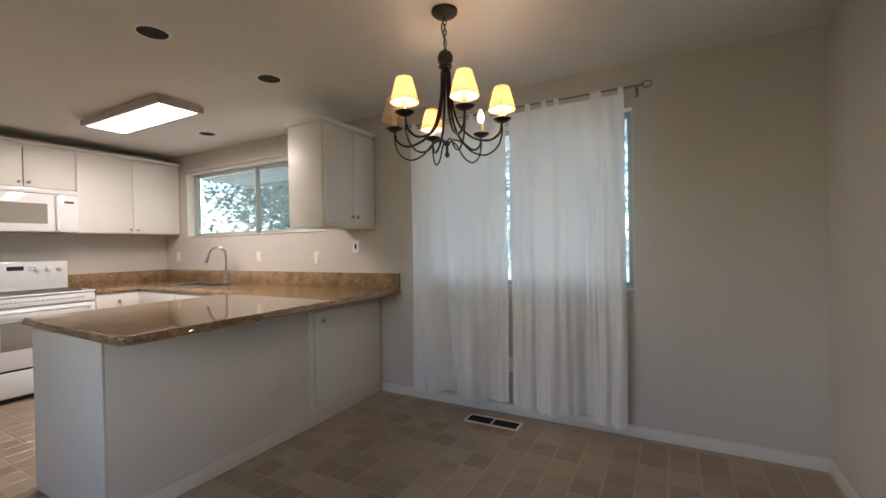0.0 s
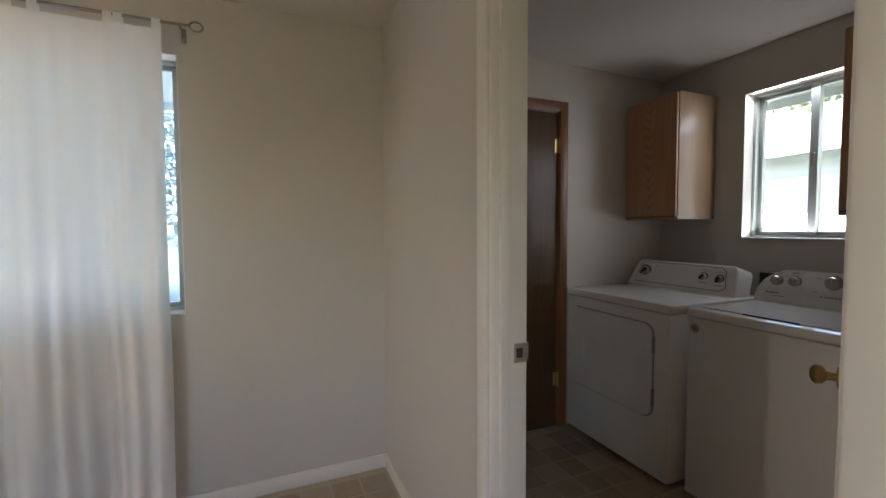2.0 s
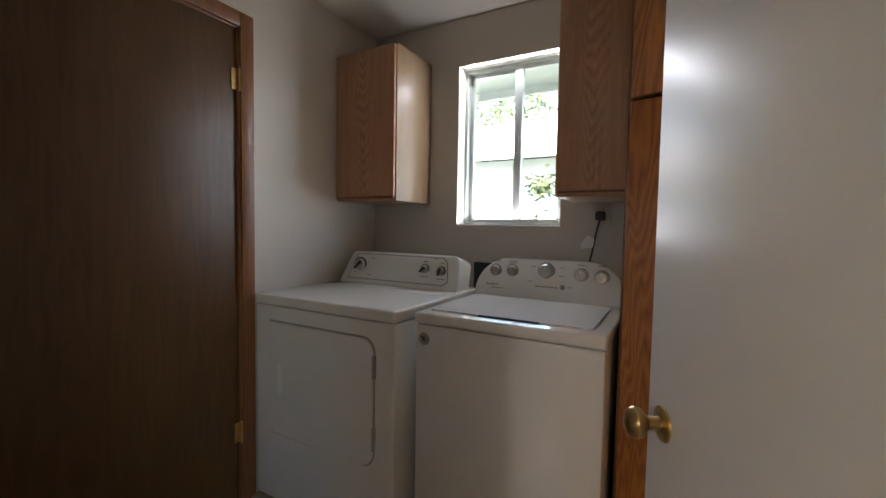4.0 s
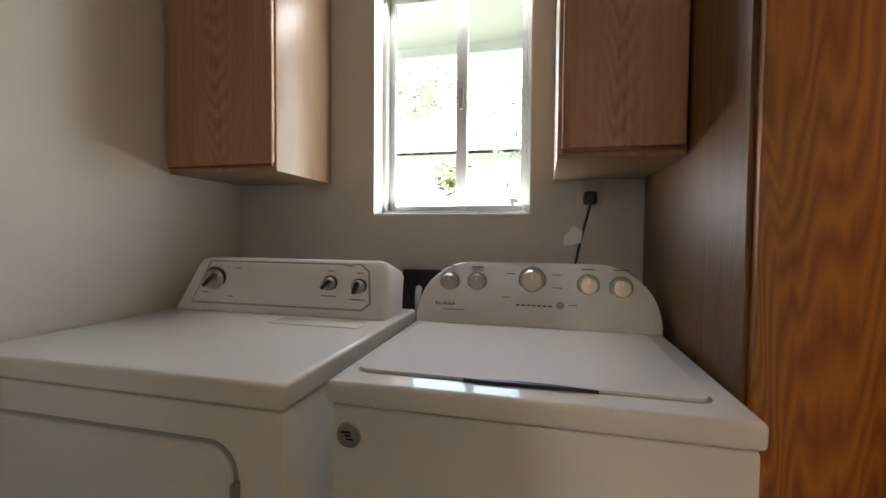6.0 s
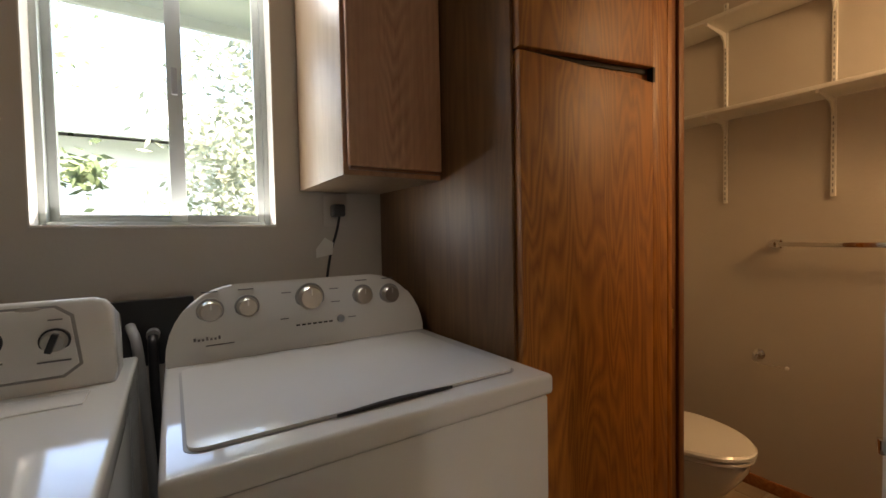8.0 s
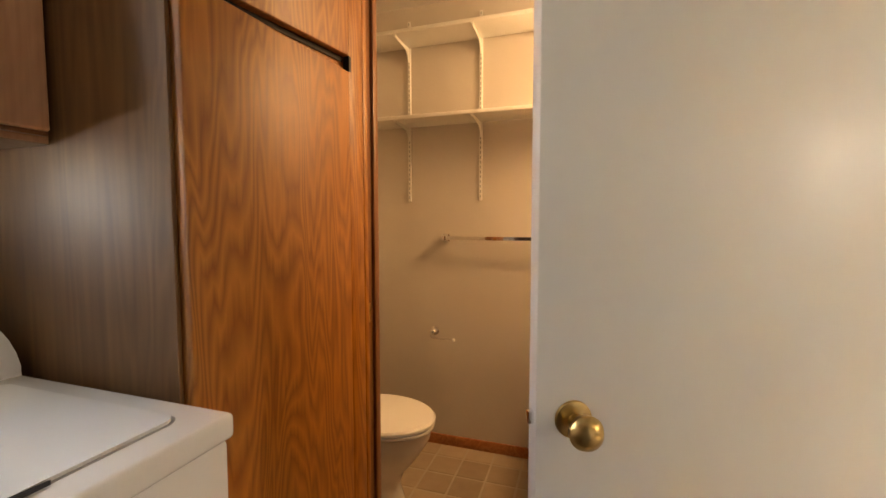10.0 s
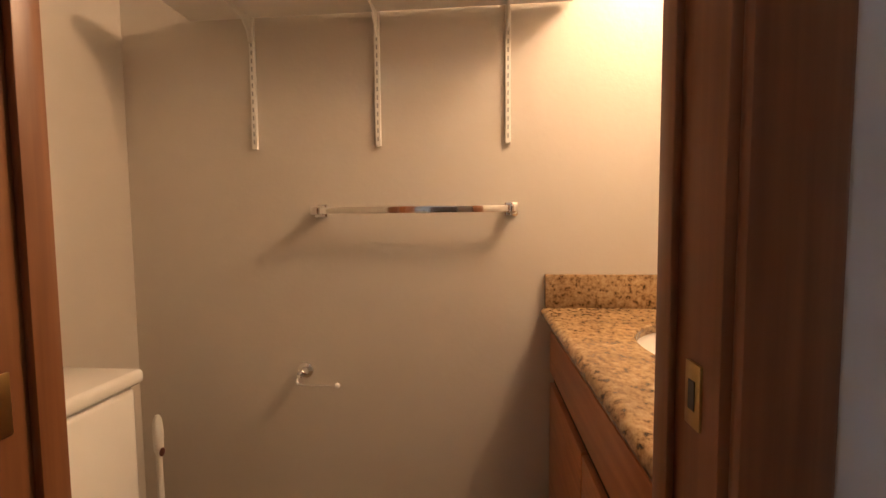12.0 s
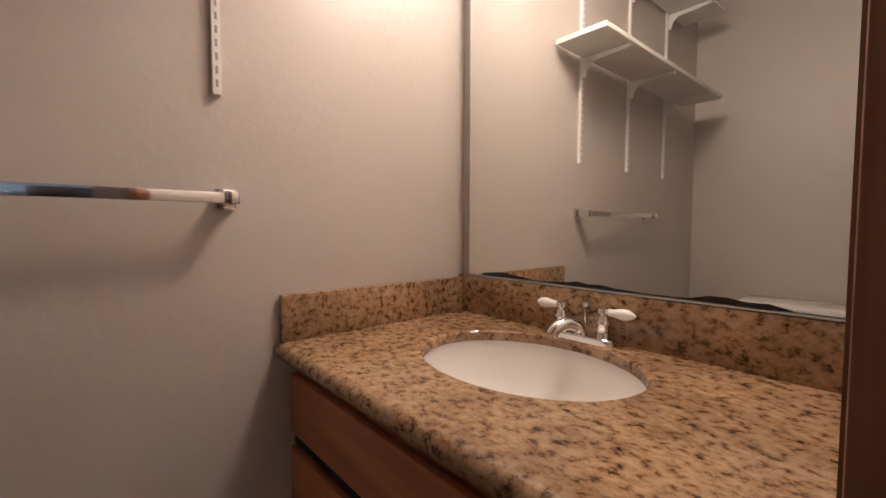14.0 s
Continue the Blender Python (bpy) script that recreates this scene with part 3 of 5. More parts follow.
for w in ((XE, LW, "x"), (YN, DW, "y"), (YN, KW, "y")):
    base, o, ax = w
    b = bmesh.new()
    if ax == "x":
        box(b, base - 0.004, base + 0.085, o[0] + 0.002, o[1] - 0.002, o[2], o[2] + 0.008, 0.002)
    else:
        box(b, o[0] + 0.002, o[1] - 0.002, base - 0.012, base + 0.085, o[2], o[2] + 0.008, 0.002)
    c = bmesh.new()
    for u0, u1, za, zb in ((o[0], o[0] + 0.004, o[2] + 0.008, o[3]), (o[1] - 0.004, o[1], o[2] + 0.008, o[3]), (o[0] + 0.004, o[1] - 0.004, o[3] - 0.004, o[3])):
        if ax == "x":
            box(c, base - 0.002, base + 0.0845, u0, u1, za, zb)
        else:
            box(c, u0, u1, base - 0.002, base + 0.0845, za, zb)
    single("window_return", c, TRIM, (0, 0, 0), "white painted window reveal", "window reveal", kind="structure", smooth=False)
    single("window_sill", b, TRIM, (0, 0, 0), "white painted window sill", "window sill", kind="structure")

# ---------------------------------------------------------------- laundry


def knob_bm(at, r, depth, axis_dir=-1):
    """A control knob that faces -x."""
    return lathe(bmesh.new(), at, [(0.0, depth * axis_dir), (r * 0.80, depth * axis_dir), (r * 0.90, depth * 0.8 * axis_dir), (r, 0.004 * axis_dir), (r, 0.0)], "x", 24)


def bars(bm, x, rows, slope=0.0):
    """Thin printed strokes on a panel that faces -x: (y, z, width, height)."""
    for y, z, w, h in rows:
        box(bm, x - 0.0012 + slope * (z - 1.05), x + 0.002 + slope * (z - 1.05), y - w / 2, y + w / 2, z - h / 2, z + h / 2)
    return bm


# washer
WX, WY0, WY1, WT = 2.225, 1.745, 2.413, 0.963
washer = thing("washing_machine", (2.6, 2.08, 0), "white top-loading washing machine with grey dials", "washing machine")
part("cabinet", solid(WX + 0.012, 2.90, WY0 + 0.004, WY1 - 0.004, 0.03, WT - 0.045, bevel=0.008), ENAMEL, washer)
part("top_deck", solid(WX, 2.90, WY0, WY1, WT - 0.042, WT, bevel=0.010, seg=4), ENAMEL, washer)
bm = bmesh.new()
L0, L1, LX0, LX1 = WY0 + 0.05, WY1 - 0.032, 2.285, 2.705
prism(bm, rounded(L1 - L0, LX1 - LX0, 0.022), (LX0, L0, WT - 0.003), (0, 1, 0), (1, 0, 0), -0.0085, 0.0)
lid = part("lid", bm, ENAMEL, washer)
# grey sheet under the lid stands for the shade in its gap
bm = bmesh.new()
prism(bm, rounded(L1 - L0 + 0.010, LX1 - LX0 + 0.010, 0.026), (LX0 - 0.005, L0 - 0.005, WT - 0.002), (0, 1, 0), (1, 0, 0), -0.0028)
part("lid_gap_shade", bm, GREYP, washer, "shadow gap round the lid")
mid = 2.07
pts = [(mid - 0.11 + 0.22 * i / 16, 0.011 * math.sin(math.pi * i / 16)) for i in range(17)]
# flat black shape: the recess's shade put into colour
part("finger_scoop_shade", prism(bmesh.new(), pts, (LX0 - 0.008, 0, WT + 0.0008), (0, 1, 0), (1, 0, 0), -0.006), BLACK, lid, "black shape standing for the shaded finger recess")
SL = 0.30
cx0 = 2.745


def arch(w, h, rx, rz, n=9):
    pts = [(0, 0), (w, 0)]
    for i in range(n + 1):
        a = math.pi / 2 * i / n
        pts.append((w - rx + rx * math.cos(a), h - rz + rz * math.sin(a)))
    for i in range(n + 1):
        a = math.pi / 2 + math.pi / 2 * i / n
        pts.append((rx + rx * math.cos(a), h - rz + rz * math.sin(a)))
    return pts


CV = Vector((SL, 0, 1)).normalized()
bm = prism(bmesh.new(), arch(WY1 - WY0 - 0.006, 0.188, 0.15, 0.165), (cx0 + 0.1054, WY1 - 0.003, WT - 0.006 - 0.0316), (0, -1, 0), tuple(CV), 0.11, 0.008)
console = part("console", bm, PANELW, washer, "arched light grey control console")
for y, z, r in ((2.317, 1.078, 0.026), (2.236, 1.080, 0.025), (2.080, 1.088, 0.0335), (1.930, 1.080, 0.0265), (1.846, 1.076, 0.027)):
    x = cx0 + SL * (z - WT) + 0.002
    k = part("dial", knob_bm((x, y, z), r, 0.024), NICKEL, console, "brushed silver dial")
    part("dial_ring", lathe(bmesh.new(), (x + 0.001, y, z), [(r * 1.02, -0.007), (r * 1.14, -0.005), (r * 1.16, 0.0)], "x"), GREYP, k)
    part("pointer", solid(x - 0.0255, x - 0.0235, y - 0.0015, y + 0.0015, z + r * 0.2, z + r * 0.75), PLASTW, k)
k = part("start_button", knob_bm((cx0 + SL * 0.062, 2.003, 1.024), 0.0105, 0.008), GREYP, console, "dark start button")
bm = bmesh.new()
rows = [(2.118 - 0.0145 * i, 1.020, 0.009, 0.0035) for i in range(7)]
bars(bm, cx0 + SL * (1.05 - WT) - 0.0005, rows, SL)
tagged(part("indicator_marks", bm, BLACK, console), kind="stuff")
bm = bmesh.new()
rows = [(2.352 - 0.0085 * i, 1.014 + (0.002 if i % 3 == 0 else 0), 0.0045, 0.005 if i % 3 else 0.008) for i in range(7)]
rows += [(y, 1.122, 0.035, 0.0025) for y in (2.317, 2.236, 1.930, 1.846)] + [(2.15, 1.04, 0.02, 0.002), (1.97, 1.025, 0.022, 0.002), (2.012, 1.07, 0.024, 0.002), (2.14, 1.105, 0.024, 0.002), (2.012, 1.105, 0.024, 0.002), (2.30, 1.0, 0.06, 0.002)]
bars(bm, cx0 + SL * (1.05 - WT) - 0.0005, rows, SL)
tagged(part("panel_print", bm, INK, console), kind="stuff")
b = part("badge", lathe(bmesh.new(), (WX + 0.013, 2.374, 0.866), [(0.0, -0.004), (0.021, -0.004), (0.023, -0.002), (0.023, 0.0)], "x"), NICKEL, washer, "round silver badge with dark marks")
bm = bmesh.new()
for dy, dz, w, h in ((0.004, 0.006, 0.018, 0.004), (0.0, 0.0, 0.012, 0.004), (-0.003, -0.006, 0.014, 0.003)):
    box(bm, WX + 0.0078, WX + 0.0095, 2.374 + dy - w / 2, 2.374 + dy + w / 2, 0.866 + dz - h / 2, 0.866 + dz + h / 2)
part("badge_print", bm, BLACK, b)
for x in (2.30, 2.84):
    for y in (WY0 + 0.06, WY1 - 0.06):
        part("foot", rod((x, y, 0), (x, y, 0.032), 0.02, seg=12), BLACK, washer)

# dryer
DX, DY0, DY1, DTZ = 2.186, 2.468, 3.250, 0.962
dryer = thing("clothes_dryer", (2.6, 2.85, 0), "white front-loading clothes dryer with black dials", "dryer")
part("cabinet", solid(DX + 0.006, 2.93, DY0 + 0.004, DY1 - 0.004, 0.03, DTZ - 0.05, bevel=0.006), ENAMEL, dryer)
part("top_panel", solid(DX, 2.93, DY0, DY1, DTZ - 0.047, DTZ, bevel=0.009, seg=4), ENAMEL, dryer)
ddoor = part("door", prism(bmesh.new(), [(0.58 - a, b_) for a, b_ in rounded(0.58, 0.50, 0.055, 6, (1, 0, 0, 1))], (DX + 0.004, 3.147, 0.345), (0, -1, 0), (0, 0, 1), 0.012, 0.004), ENAMEL, dryer)
# grey sheet behind the door stands for the shade round it
part("door_gap_shade", prism(bmesh.new(), [(0.592 - a, b_) for a, b_ in rounded(0.592, 0.512, 0.06, 6, (1, 0, 0, 1))], (DX + 0.005, 3.153, 0.339), (0, -1, 0), (0, 0, 1), 0.004), GREYP, dryer)
for z in (0.46, 0.74):
    part("hinge", solid(DX - 0.012, DX + 0.006, 2.556, 2.566, z - 0.045, z + 0.045, bevel=0.003), GREYP, dryer)
h = part("handle_recess", prism(bmesh.new(), rounded(0.028, 0.13, 0.012), (DX - 0.008, 3.09, 0.53), (0, -1, 0), (0, 0, 1), 0.0012), PANELW, ddoor)
dcon = part("console", prism(bmesh.new(), [(0.0, 0), (0.748, 0), (0.752, 0.03), (0.748, 0.16), (0.735, 0.18), (0.715, 0.187), (0.10, 0.187), (0.075, 0.18), (0.06, 0.16)], (2.715 + 0.1252, DY1 - 0.006, DTZ - 0.006 - 0.0350), (0, -1, 0), tuple(Vector((0.28, 0, 1)).normalized()), 0.13, 0.012), ENAMEL, dryer, "sloped white control console")
DS = 0.28
dx0 = 2.715


def on_dryer(z):
    return dx0 + DS * (z - DTZ)


bm = prism(bmesh.new(), [(0, 0), (0.60, 0), (0.625, 0.02), (0.61, 0.115), (0.585, 0.135), (0.045, 0.135)], (on_dryer(0.99) + 0.004, 3.175, 0.988), (0, -1, 0), tuple(Vector((DS, 0, 1)).normalized()), 0.006, 0.003)
face = part("control_panel", bm, PANELW, dcon)
part("panel_line", prism(bmesh.new(), [(-0.004, -0.004), (0.602, -0.004), (0.630, 0.018), (0.615, 0.118), (0.588, 0.139), (0.041, 0.139)], (on_dryer(0.99) + 0.0035, 3.175, 0.988), (0, -1, 0), tuple(Vector((DS, 0, 1)).normalized()), 0.0045), GREYP, dcon)
for y, z, r in ((3.10, 1.062, 0.034), (2.685, 1.062, 0.021), (2.588, 1.056, 0.021)):
    x = on_dryer(z) - 0.002
    rg = part("dial_ring", lathe(bmesh.new(), (x, y, z), [(r * 1.04, -0.004), (r * 1.16, -0.003), (r * 1.18, 0.004)], "x"), BLACK, dcon)
    k = part("dial", knob_bm((x, y, z), r, 0.022), NICKEL, dcon, "silver dial with a dark raised grip")
    g = solid(x - 0.034, x - 0.018, y - 0.0055, y + 0.0055, z - r * 0.9, z + r * 0.9, bevel=0.002)
    bmesh.ops.rotate(g, verts=g.verts, cent=(x, y, z), matrix=Matrix.Rotation(radians(50 if y > 2.6 else 20), 3, "X"))
    part("grip", g, BLACK, k)
bm = bmesh.new()
for y, z, w, h in [(3.13, 1.02, 0.02, 0.003), (3.02, 1.10, 0.02, 0.003), (3.12, 1.10, 0.018, 0.003), (3.03, 1.01, 0.02, 0.003), (2.685, 1.10, 0.022, 0.0025), (2.685, 1.025, 0.05, 0.003), (2.588, 1.096, 0.022, 0.0025), (2.588, 1.018, 0.05, 0.003)]:
    box(bm, on_dryer(z) - 0.0032, on_dryer(z) + 0.001, y - w / 2, y + w / 2, z - h / 2, z + h / 2)
tagged(part("panel_print", bm, INK, dcon), kind="stuff")
bm = ball(bmesh.new(), (on_dryer(1.118) - 0.001, 2.628, 1.118), 0.02, 0.12, 1, 0.24)
part("emblem", bm, NICKEL, dcon, "small oval emblem")
part("lint_cover", solid(2.60, 2.68, 2.53, 2.80, DTZ - 0.002, DTZ + 0.003, bevel=0.002), ENAMEL, dryer)
for x in (2.26, 2.86):
    for y in (DY0 + 0.07, DY1 - 0.07):
        part("foot", rod((x, y, 0), (x, y, 0.032), 0.02, seg=12), BLACK, dryer)


def wall_cabinet(name, x0, x1, y0, y1, z0, z1, face_y0, face_y1, label, side_lip=0.012):
    """A wall cabinet whose slab door faces -x."""
    c = thing(name, (x1, (y0 + y1) / 2, z0), label, "cabinet", "oak cabinets over the machines")
    part("body", solid(x0 + 0.02, x1, y0, y1, z0, z1, bevel=0.0015), OAKCS, c, "pale oak veneer carcass")
    part("face_frame", solid(x0 + 0.0185, x0 + 0.0205, y0 + 0.001, y1 - 0.001, z0 + 0.002, z1 - 0.002), OAKC, c)
    d = part("door", solid(x0, x0 + 0.018, face_y0, face_y1, z0 + 0.022, z1 - 0.008, bevel=0.005, seg=3), OAKC, c, "oak slab door with cathedral grain")
    part("finger_pull", solid(x0 + 0.002, x0 + 0.016, face_y0 + 0.003, face_y1 - 0.003, z0 + 0.013, z0 + 0.0215, bevel=0.002), CASEB, d, "dark bevelled lower edge")
    return c


wall_cabinet("wall_cabinet", 2.722, XE, 2.868, YN, 1.41, 2.215, 2.873, YN - 0.008, "brown oak wall cabinet above the dryer")
wall_cabinet("wall_cabinet", 2.640, XE, 1.732, 2.022, 1.405, 2.215, 1.738, 2.012, "brown oak wall cabinet above the washing machine")

tall = thing("tall_cabinet", (2.7, 1.4, 0), "full-height reddish oak cabinet beside the washing machine", "cabinet")
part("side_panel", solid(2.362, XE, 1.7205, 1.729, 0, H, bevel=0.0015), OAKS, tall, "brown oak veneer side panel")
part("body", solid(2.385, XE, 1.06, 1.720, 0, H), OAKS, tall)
part("stile", solid(2.365, 2.385, 1.060, 1.720, 0, H, bevel=0.001), OAK, tall)
TX, TY0, TY1 = 2.340, 1.192, 1.7195


def slanted(z_low_far, z_low_near, z_top_far, z_top_near):
    """A slab door front whose upper or lower edge is cut out of level."""
    outline = [(0, z_low_far), (TY1 - TY0, z_low_near), (TY1 - TY0, z_top_near), (0, z_top_far)]
    return prism(bmesh.new(), outline, (TX + 0.022, TY0, 0), (0, 1, 0), (0, 0, 1), -0.022, 0.004)


part("lower_door", slanted(0.10, 0.10, 1.684, 1.664), OAK, tall, "tall reddish oak slab door")
part("upper_door", slanted(1.727, 1.671, H - 0.03, H - 0.03), OAK, tall, "reddish oak slab door over the tall one")
# dark sheet and block stand for shade in the door gap and notch
part("door_gap_shade", prism(bmesh.new(), [(0, 1.712), (TY1 - TY0, 1.660), (TY1 - TY0, 1.675), (0, 1.735)], (TX + 0.0235, TY0, 0), (0, 1, 0), (0, 0, 1), -0.003), SHADOWGAP, tall)
part("notch_shade", solid(TX + 0.001, TX + 0.020, TY0 - 0.012, TY0 - 0.001, 1.685, 1.728), SHADOWGAP, tall)
for y0, y1 in ((1.112, 1.1895), (1.086, 1.1095)):
    part("filler_strip", solid(TX + 0.002, TX + 0.0245, y0, y1, 0, H, bevel=0.003), OAK, tall, "reddish oak filler strip")

# outlet, plug and cord above the washer
out = thing("wall_outlet", (XE, 1.902, 1.35), "wall-coloured outlet plate with a black plug", "outlet")
part("cover_plate", solid(XE - 0.006, XE, 1.86, 1.945, 1.285, 1.40, bevel=0.003), PAINT, out)
cord = thing("power_cord", (XE - 0.03, 1.905, 1.35), "black power cord with a white paper tag", "cord")
part("plug", solid(XE - 0.055, XE - 0.007, 1.882, 1.924, 1.318, 1.362, bevel=0.008), BLACK, cord)
part("cable", tube(bmesh.new(), smooth_path([(XE - 0.045, 1.902, 1.325), (XE - 0.05, 1.915, 1.27), (XE - 0.03, 1.93, 1.2), (XE - 0.03, 1.945, 1.12), (XE - 0.05, 1.97, 0.98), (XE - 0.06, 1.97, 0.6)]), 0.0045), BLACK, cord)
bm = prism(bmesh.new(), [(0, 0), (0.055, 0.01), (0.06, 0.05), (0.03, 0.068), (0.0, 0.03)], (XE - 0.042, 1.985, 1.18), (0, -1, 0), (0, 0, 1), 0.0015)
part("paper_tag", bm, PLASTW, cord, "white paper tag")
sup = thing("laundry_supply_box", (XE, 2.44, 1.0), "dark recessed hose box between the machines", "supply box")
part("box", solid(XE - 0.03, XE, 2.34, 2.56, 0.90, 1.085, bevel=0.004), BLACK, sup)
part("valve", rod((XE - 0.07, 2.44, 0.99), (XE - 0.03, 2.44, 0.99), 0.016), GREYP, sup)
part("hose", tube(bmesh.new(), smooth_path([(XE - 0.07, 2.44, 0.99), (XE - 0.10, 2.44, 0.93), (XE - 0.10, 2.435, 0.6), (XE - 0.12, 2.43, 0.2)]), 0.012), BLACK, sup)
part("hose", tube(bmesh.new(), smooth_path([(XE - 0.05, 2.49, 1.02), (XE - 0.12, 2.47, 0.95), (XE - 0.12, 2.45, 0.6), (XE - 0.12, 2.45, 0.2)]), 0.012), GREYP, sup)

# ---------------------------------------------------------------- bathroom
VY1 = BY0 - 0.004
van = thing("vanity_cabinet", (1.4, 0.47, 0), "brown oak bathroom vanity cabinet", "vanity")
part("body", solid(1.150, 1.640, BYF + 0.002, VY1, 0.09, 0.66), VANW, van)
part("front_frame", solid(1.641, 1.672, BYF + 0.002, VY1, 0.09, 0.828), VANW, van)
part("back_rail", solid(1.150, 1.165, BYF + 0.002, VY1, 0.661, 0.828), VANW, van)
# toe kick and slit under the drawer are blackened to stand for shade
part("toe_kick", solid(1.150, 1.61, BYF + 0.002, VY1, 0.0, 0.09), SHADOWGAP, van)
part("drawer_front", solid(1.674, 1.692, BYF + 0.012, VY1 - 0.01, 0.668, 0.800, bevel=0.005), VANW, van)
part("gap", solid(1.672, 1.678, BYF + 0.006, VY1 - 0.004, 0.635, 0.668), SHADOWGAP, van)
for y0, y1 in ((BYF + 0.012, 0.468), (0.476, VY1 - 0.01)):
    part("door", solid(1.674, 1.692, y0, y1, 0.11, 0.635, bevel=0.005), VANW, van)
top = thing("bathroom_countertop", (1.4, 0.47, 0.83), "polished brown speckled granite vanity top with undermount sink cut-out", "countertop")
SCX, SCY, SRX, SRY = 1.388, 0.472, 0.176, 0.226
bm = bmesh.new()
N = 56
ang = [2 * math.pi * i / N for i in range(N)]
ring = [(SCX + SRX * math.cos(a), SCY + SRY * math.sin(a)) for a in ang]
X0, X1, Y0, Y1 = 1.150, 1.700, BYF + 0.002, VY1


def to_rect(a):
    dx, dy = math.cos(a) * SRX, math.sin(a) * SRY
    k = min((X1 - SCX) / dx if dx > 1e-9 else 1e9, (X0 - SCX) / dx if dx < -1e-9 else 1e9, (Y1 - SCY) / dy if dy > 1e-9 else 1e9, (Y0 - SCY) / dy if dy < -1e-9 else 1e9)
    return SCX + dx * k, SCY + dy * k


corner_a = [math.atan2((y - SCY) / SRY, (x - SCX) / SRX) % (2 * math.pi) for x in (X0, X1) for y in (Y0, Y1)]
ang = sorted(set([round(a, 6) for a in ang] + [round(a, 6) for a in corner_a]))
N = len(ang)
up_in = [bm.verts.new((SCX + SRX * math.cos(a), SCY + SRY * math.sin(a), 0.868)) for a in ang]
lip = [bm.verts.new((SCX + (SRX + 0.004) * math.cos(a), SCY + (SRY + 0.004) * math.sin(a), 0.872)) for a in ang]
up_out = [bm.verts.new((*to_rect(a), 0.872)) for a in ang]
lo_out = [bm.verts.new((*to_rect(a), 0.832)) for a in ang]
lo_in = [bm.verts.new((SCX + SRX * math.cos(a), SCY + SRY * math.sin(a), 0.848)) for a in ang]
for A, B in ((up_in, lip), (lip, up_out), (up_out, lo_out), (lo_out, lo_in), (lo_in, up_in)):
    for i in range(N):
        bm.faces.new((A[i], A[(i + 1) % N], B[(i + 1) % N], B[i]))
bmesh.ops.recalc_face_normals(bm, faces=bm.faces)
part("slab", bm, GRAN_B, top)
nose = bmesh.new()
half = [(0.0, 0.0)] + [(0.019 * math.sin(math.pi * i / 10), 0.02 - 0.02 * math.cos(math.pi * i / 10)) for i in range(11)]
prism(nose, [(a, b_) for a, b_ in half[1:]], (1.6995, VY1, 0.832), (1, 0, 0), (0, 0, 1), VY1 - Y0)
part("bullnose_edge", nose, GRAN_B, top)
part("backsplash", solid(1.170, 1.708, BYF + 0.001, BYF + 0.021, 0.8725, 0.975, bevel=0.002), GRAN_B, top)
part("backsplash", solid(1.1485, 1.169, BYF + 0.001, VY1, 0.8725, 0.980, bevel=0.002), GRAN_B, top)
sink = thing("bathroom_sink", (SCX, SCY, 0.70), "oval white porcelain undermount sink", "sink")
bm = bmesh.new()
prof = [(1.04, 0.848), (1.02, 0.847), (0.99, 0.81), (0.93, 0.765), (0.80, 0.73), (0.55, 0.705), (0.25, 0.695), (0.10, 0.692)]
rings = [[bm.verts.new((SCX + SRX * k * math.cos(a), SCY + SRY * k * math.sin(a), z)) for a in [2 * math.pi * i / 40 for i in range(40)]] for k, z in prof]
for A, B in zip(rings, rings[1:]):
    for i in range(40):
        bm.faces.new((A[i], A[(i + 1) % 40], B[(i + 1) % 40], B[i]))
bm.faces.new(rings[-1])
bmesh.ops.recalc_face_normals(bm, faces=bm.faces)
for f in bm.faces:
    if f.normal.z < 0:
        f.normal_flip()
part("bowl", bm, PORC, sink)
part("drain", lathe(bmesh.new(), (SCX, SCY, 0.6925), [(0.0, 0.002), (0.018, 0.003), (0.022, 0.0)]), CHROME, sink, "chrome drain")
fau = thing("bathroom_faucet", (1.155, 0.49, 0.872), "chrome faucet with white porcelain lever handles", "faucet")
FXc, FYc = 1.189, 0.478
part("base_plate", prism(bmesh.new(), rounded(0.16, 0.044, 0.0219, 8), (FXc - 0.022, FYc - 0.08, 0.8725), (0, 1, 0), (1, 0, 0), -0.014, 0.004), CHROME, fau)
part("spout", tube(bmesh.new(), smooth_path([(FXc, FYc, 0.882), (FXc + 0.010, FYc - 0.004, 0.902), (FXc + 0.034, FYc - 0.014, 0.911), (FXc + 0.060, FYc - 0.024, 0.904), (FXc + 0.074, FYc - 0.030, 0.888)]), [0.016 - 0.0001 * i for i in range(33)], 14), CHROME, fau)
part("lift_rod", tube(bmesh.new(), [(FXc - 0.016, FYc, 0.885), (FXc - 0.016, FYc, 0.945)], 0.003), CHROME, fau)
part("lift_knob", lathe(bmesh.new(), (FXc - 0.016, FYc, 0.935), [(0.0, 0.022), (0.006, 0.020), (0.008, 0.012), (0.004, 0.004), (0.0, 0.0)]), CHROME, fau)
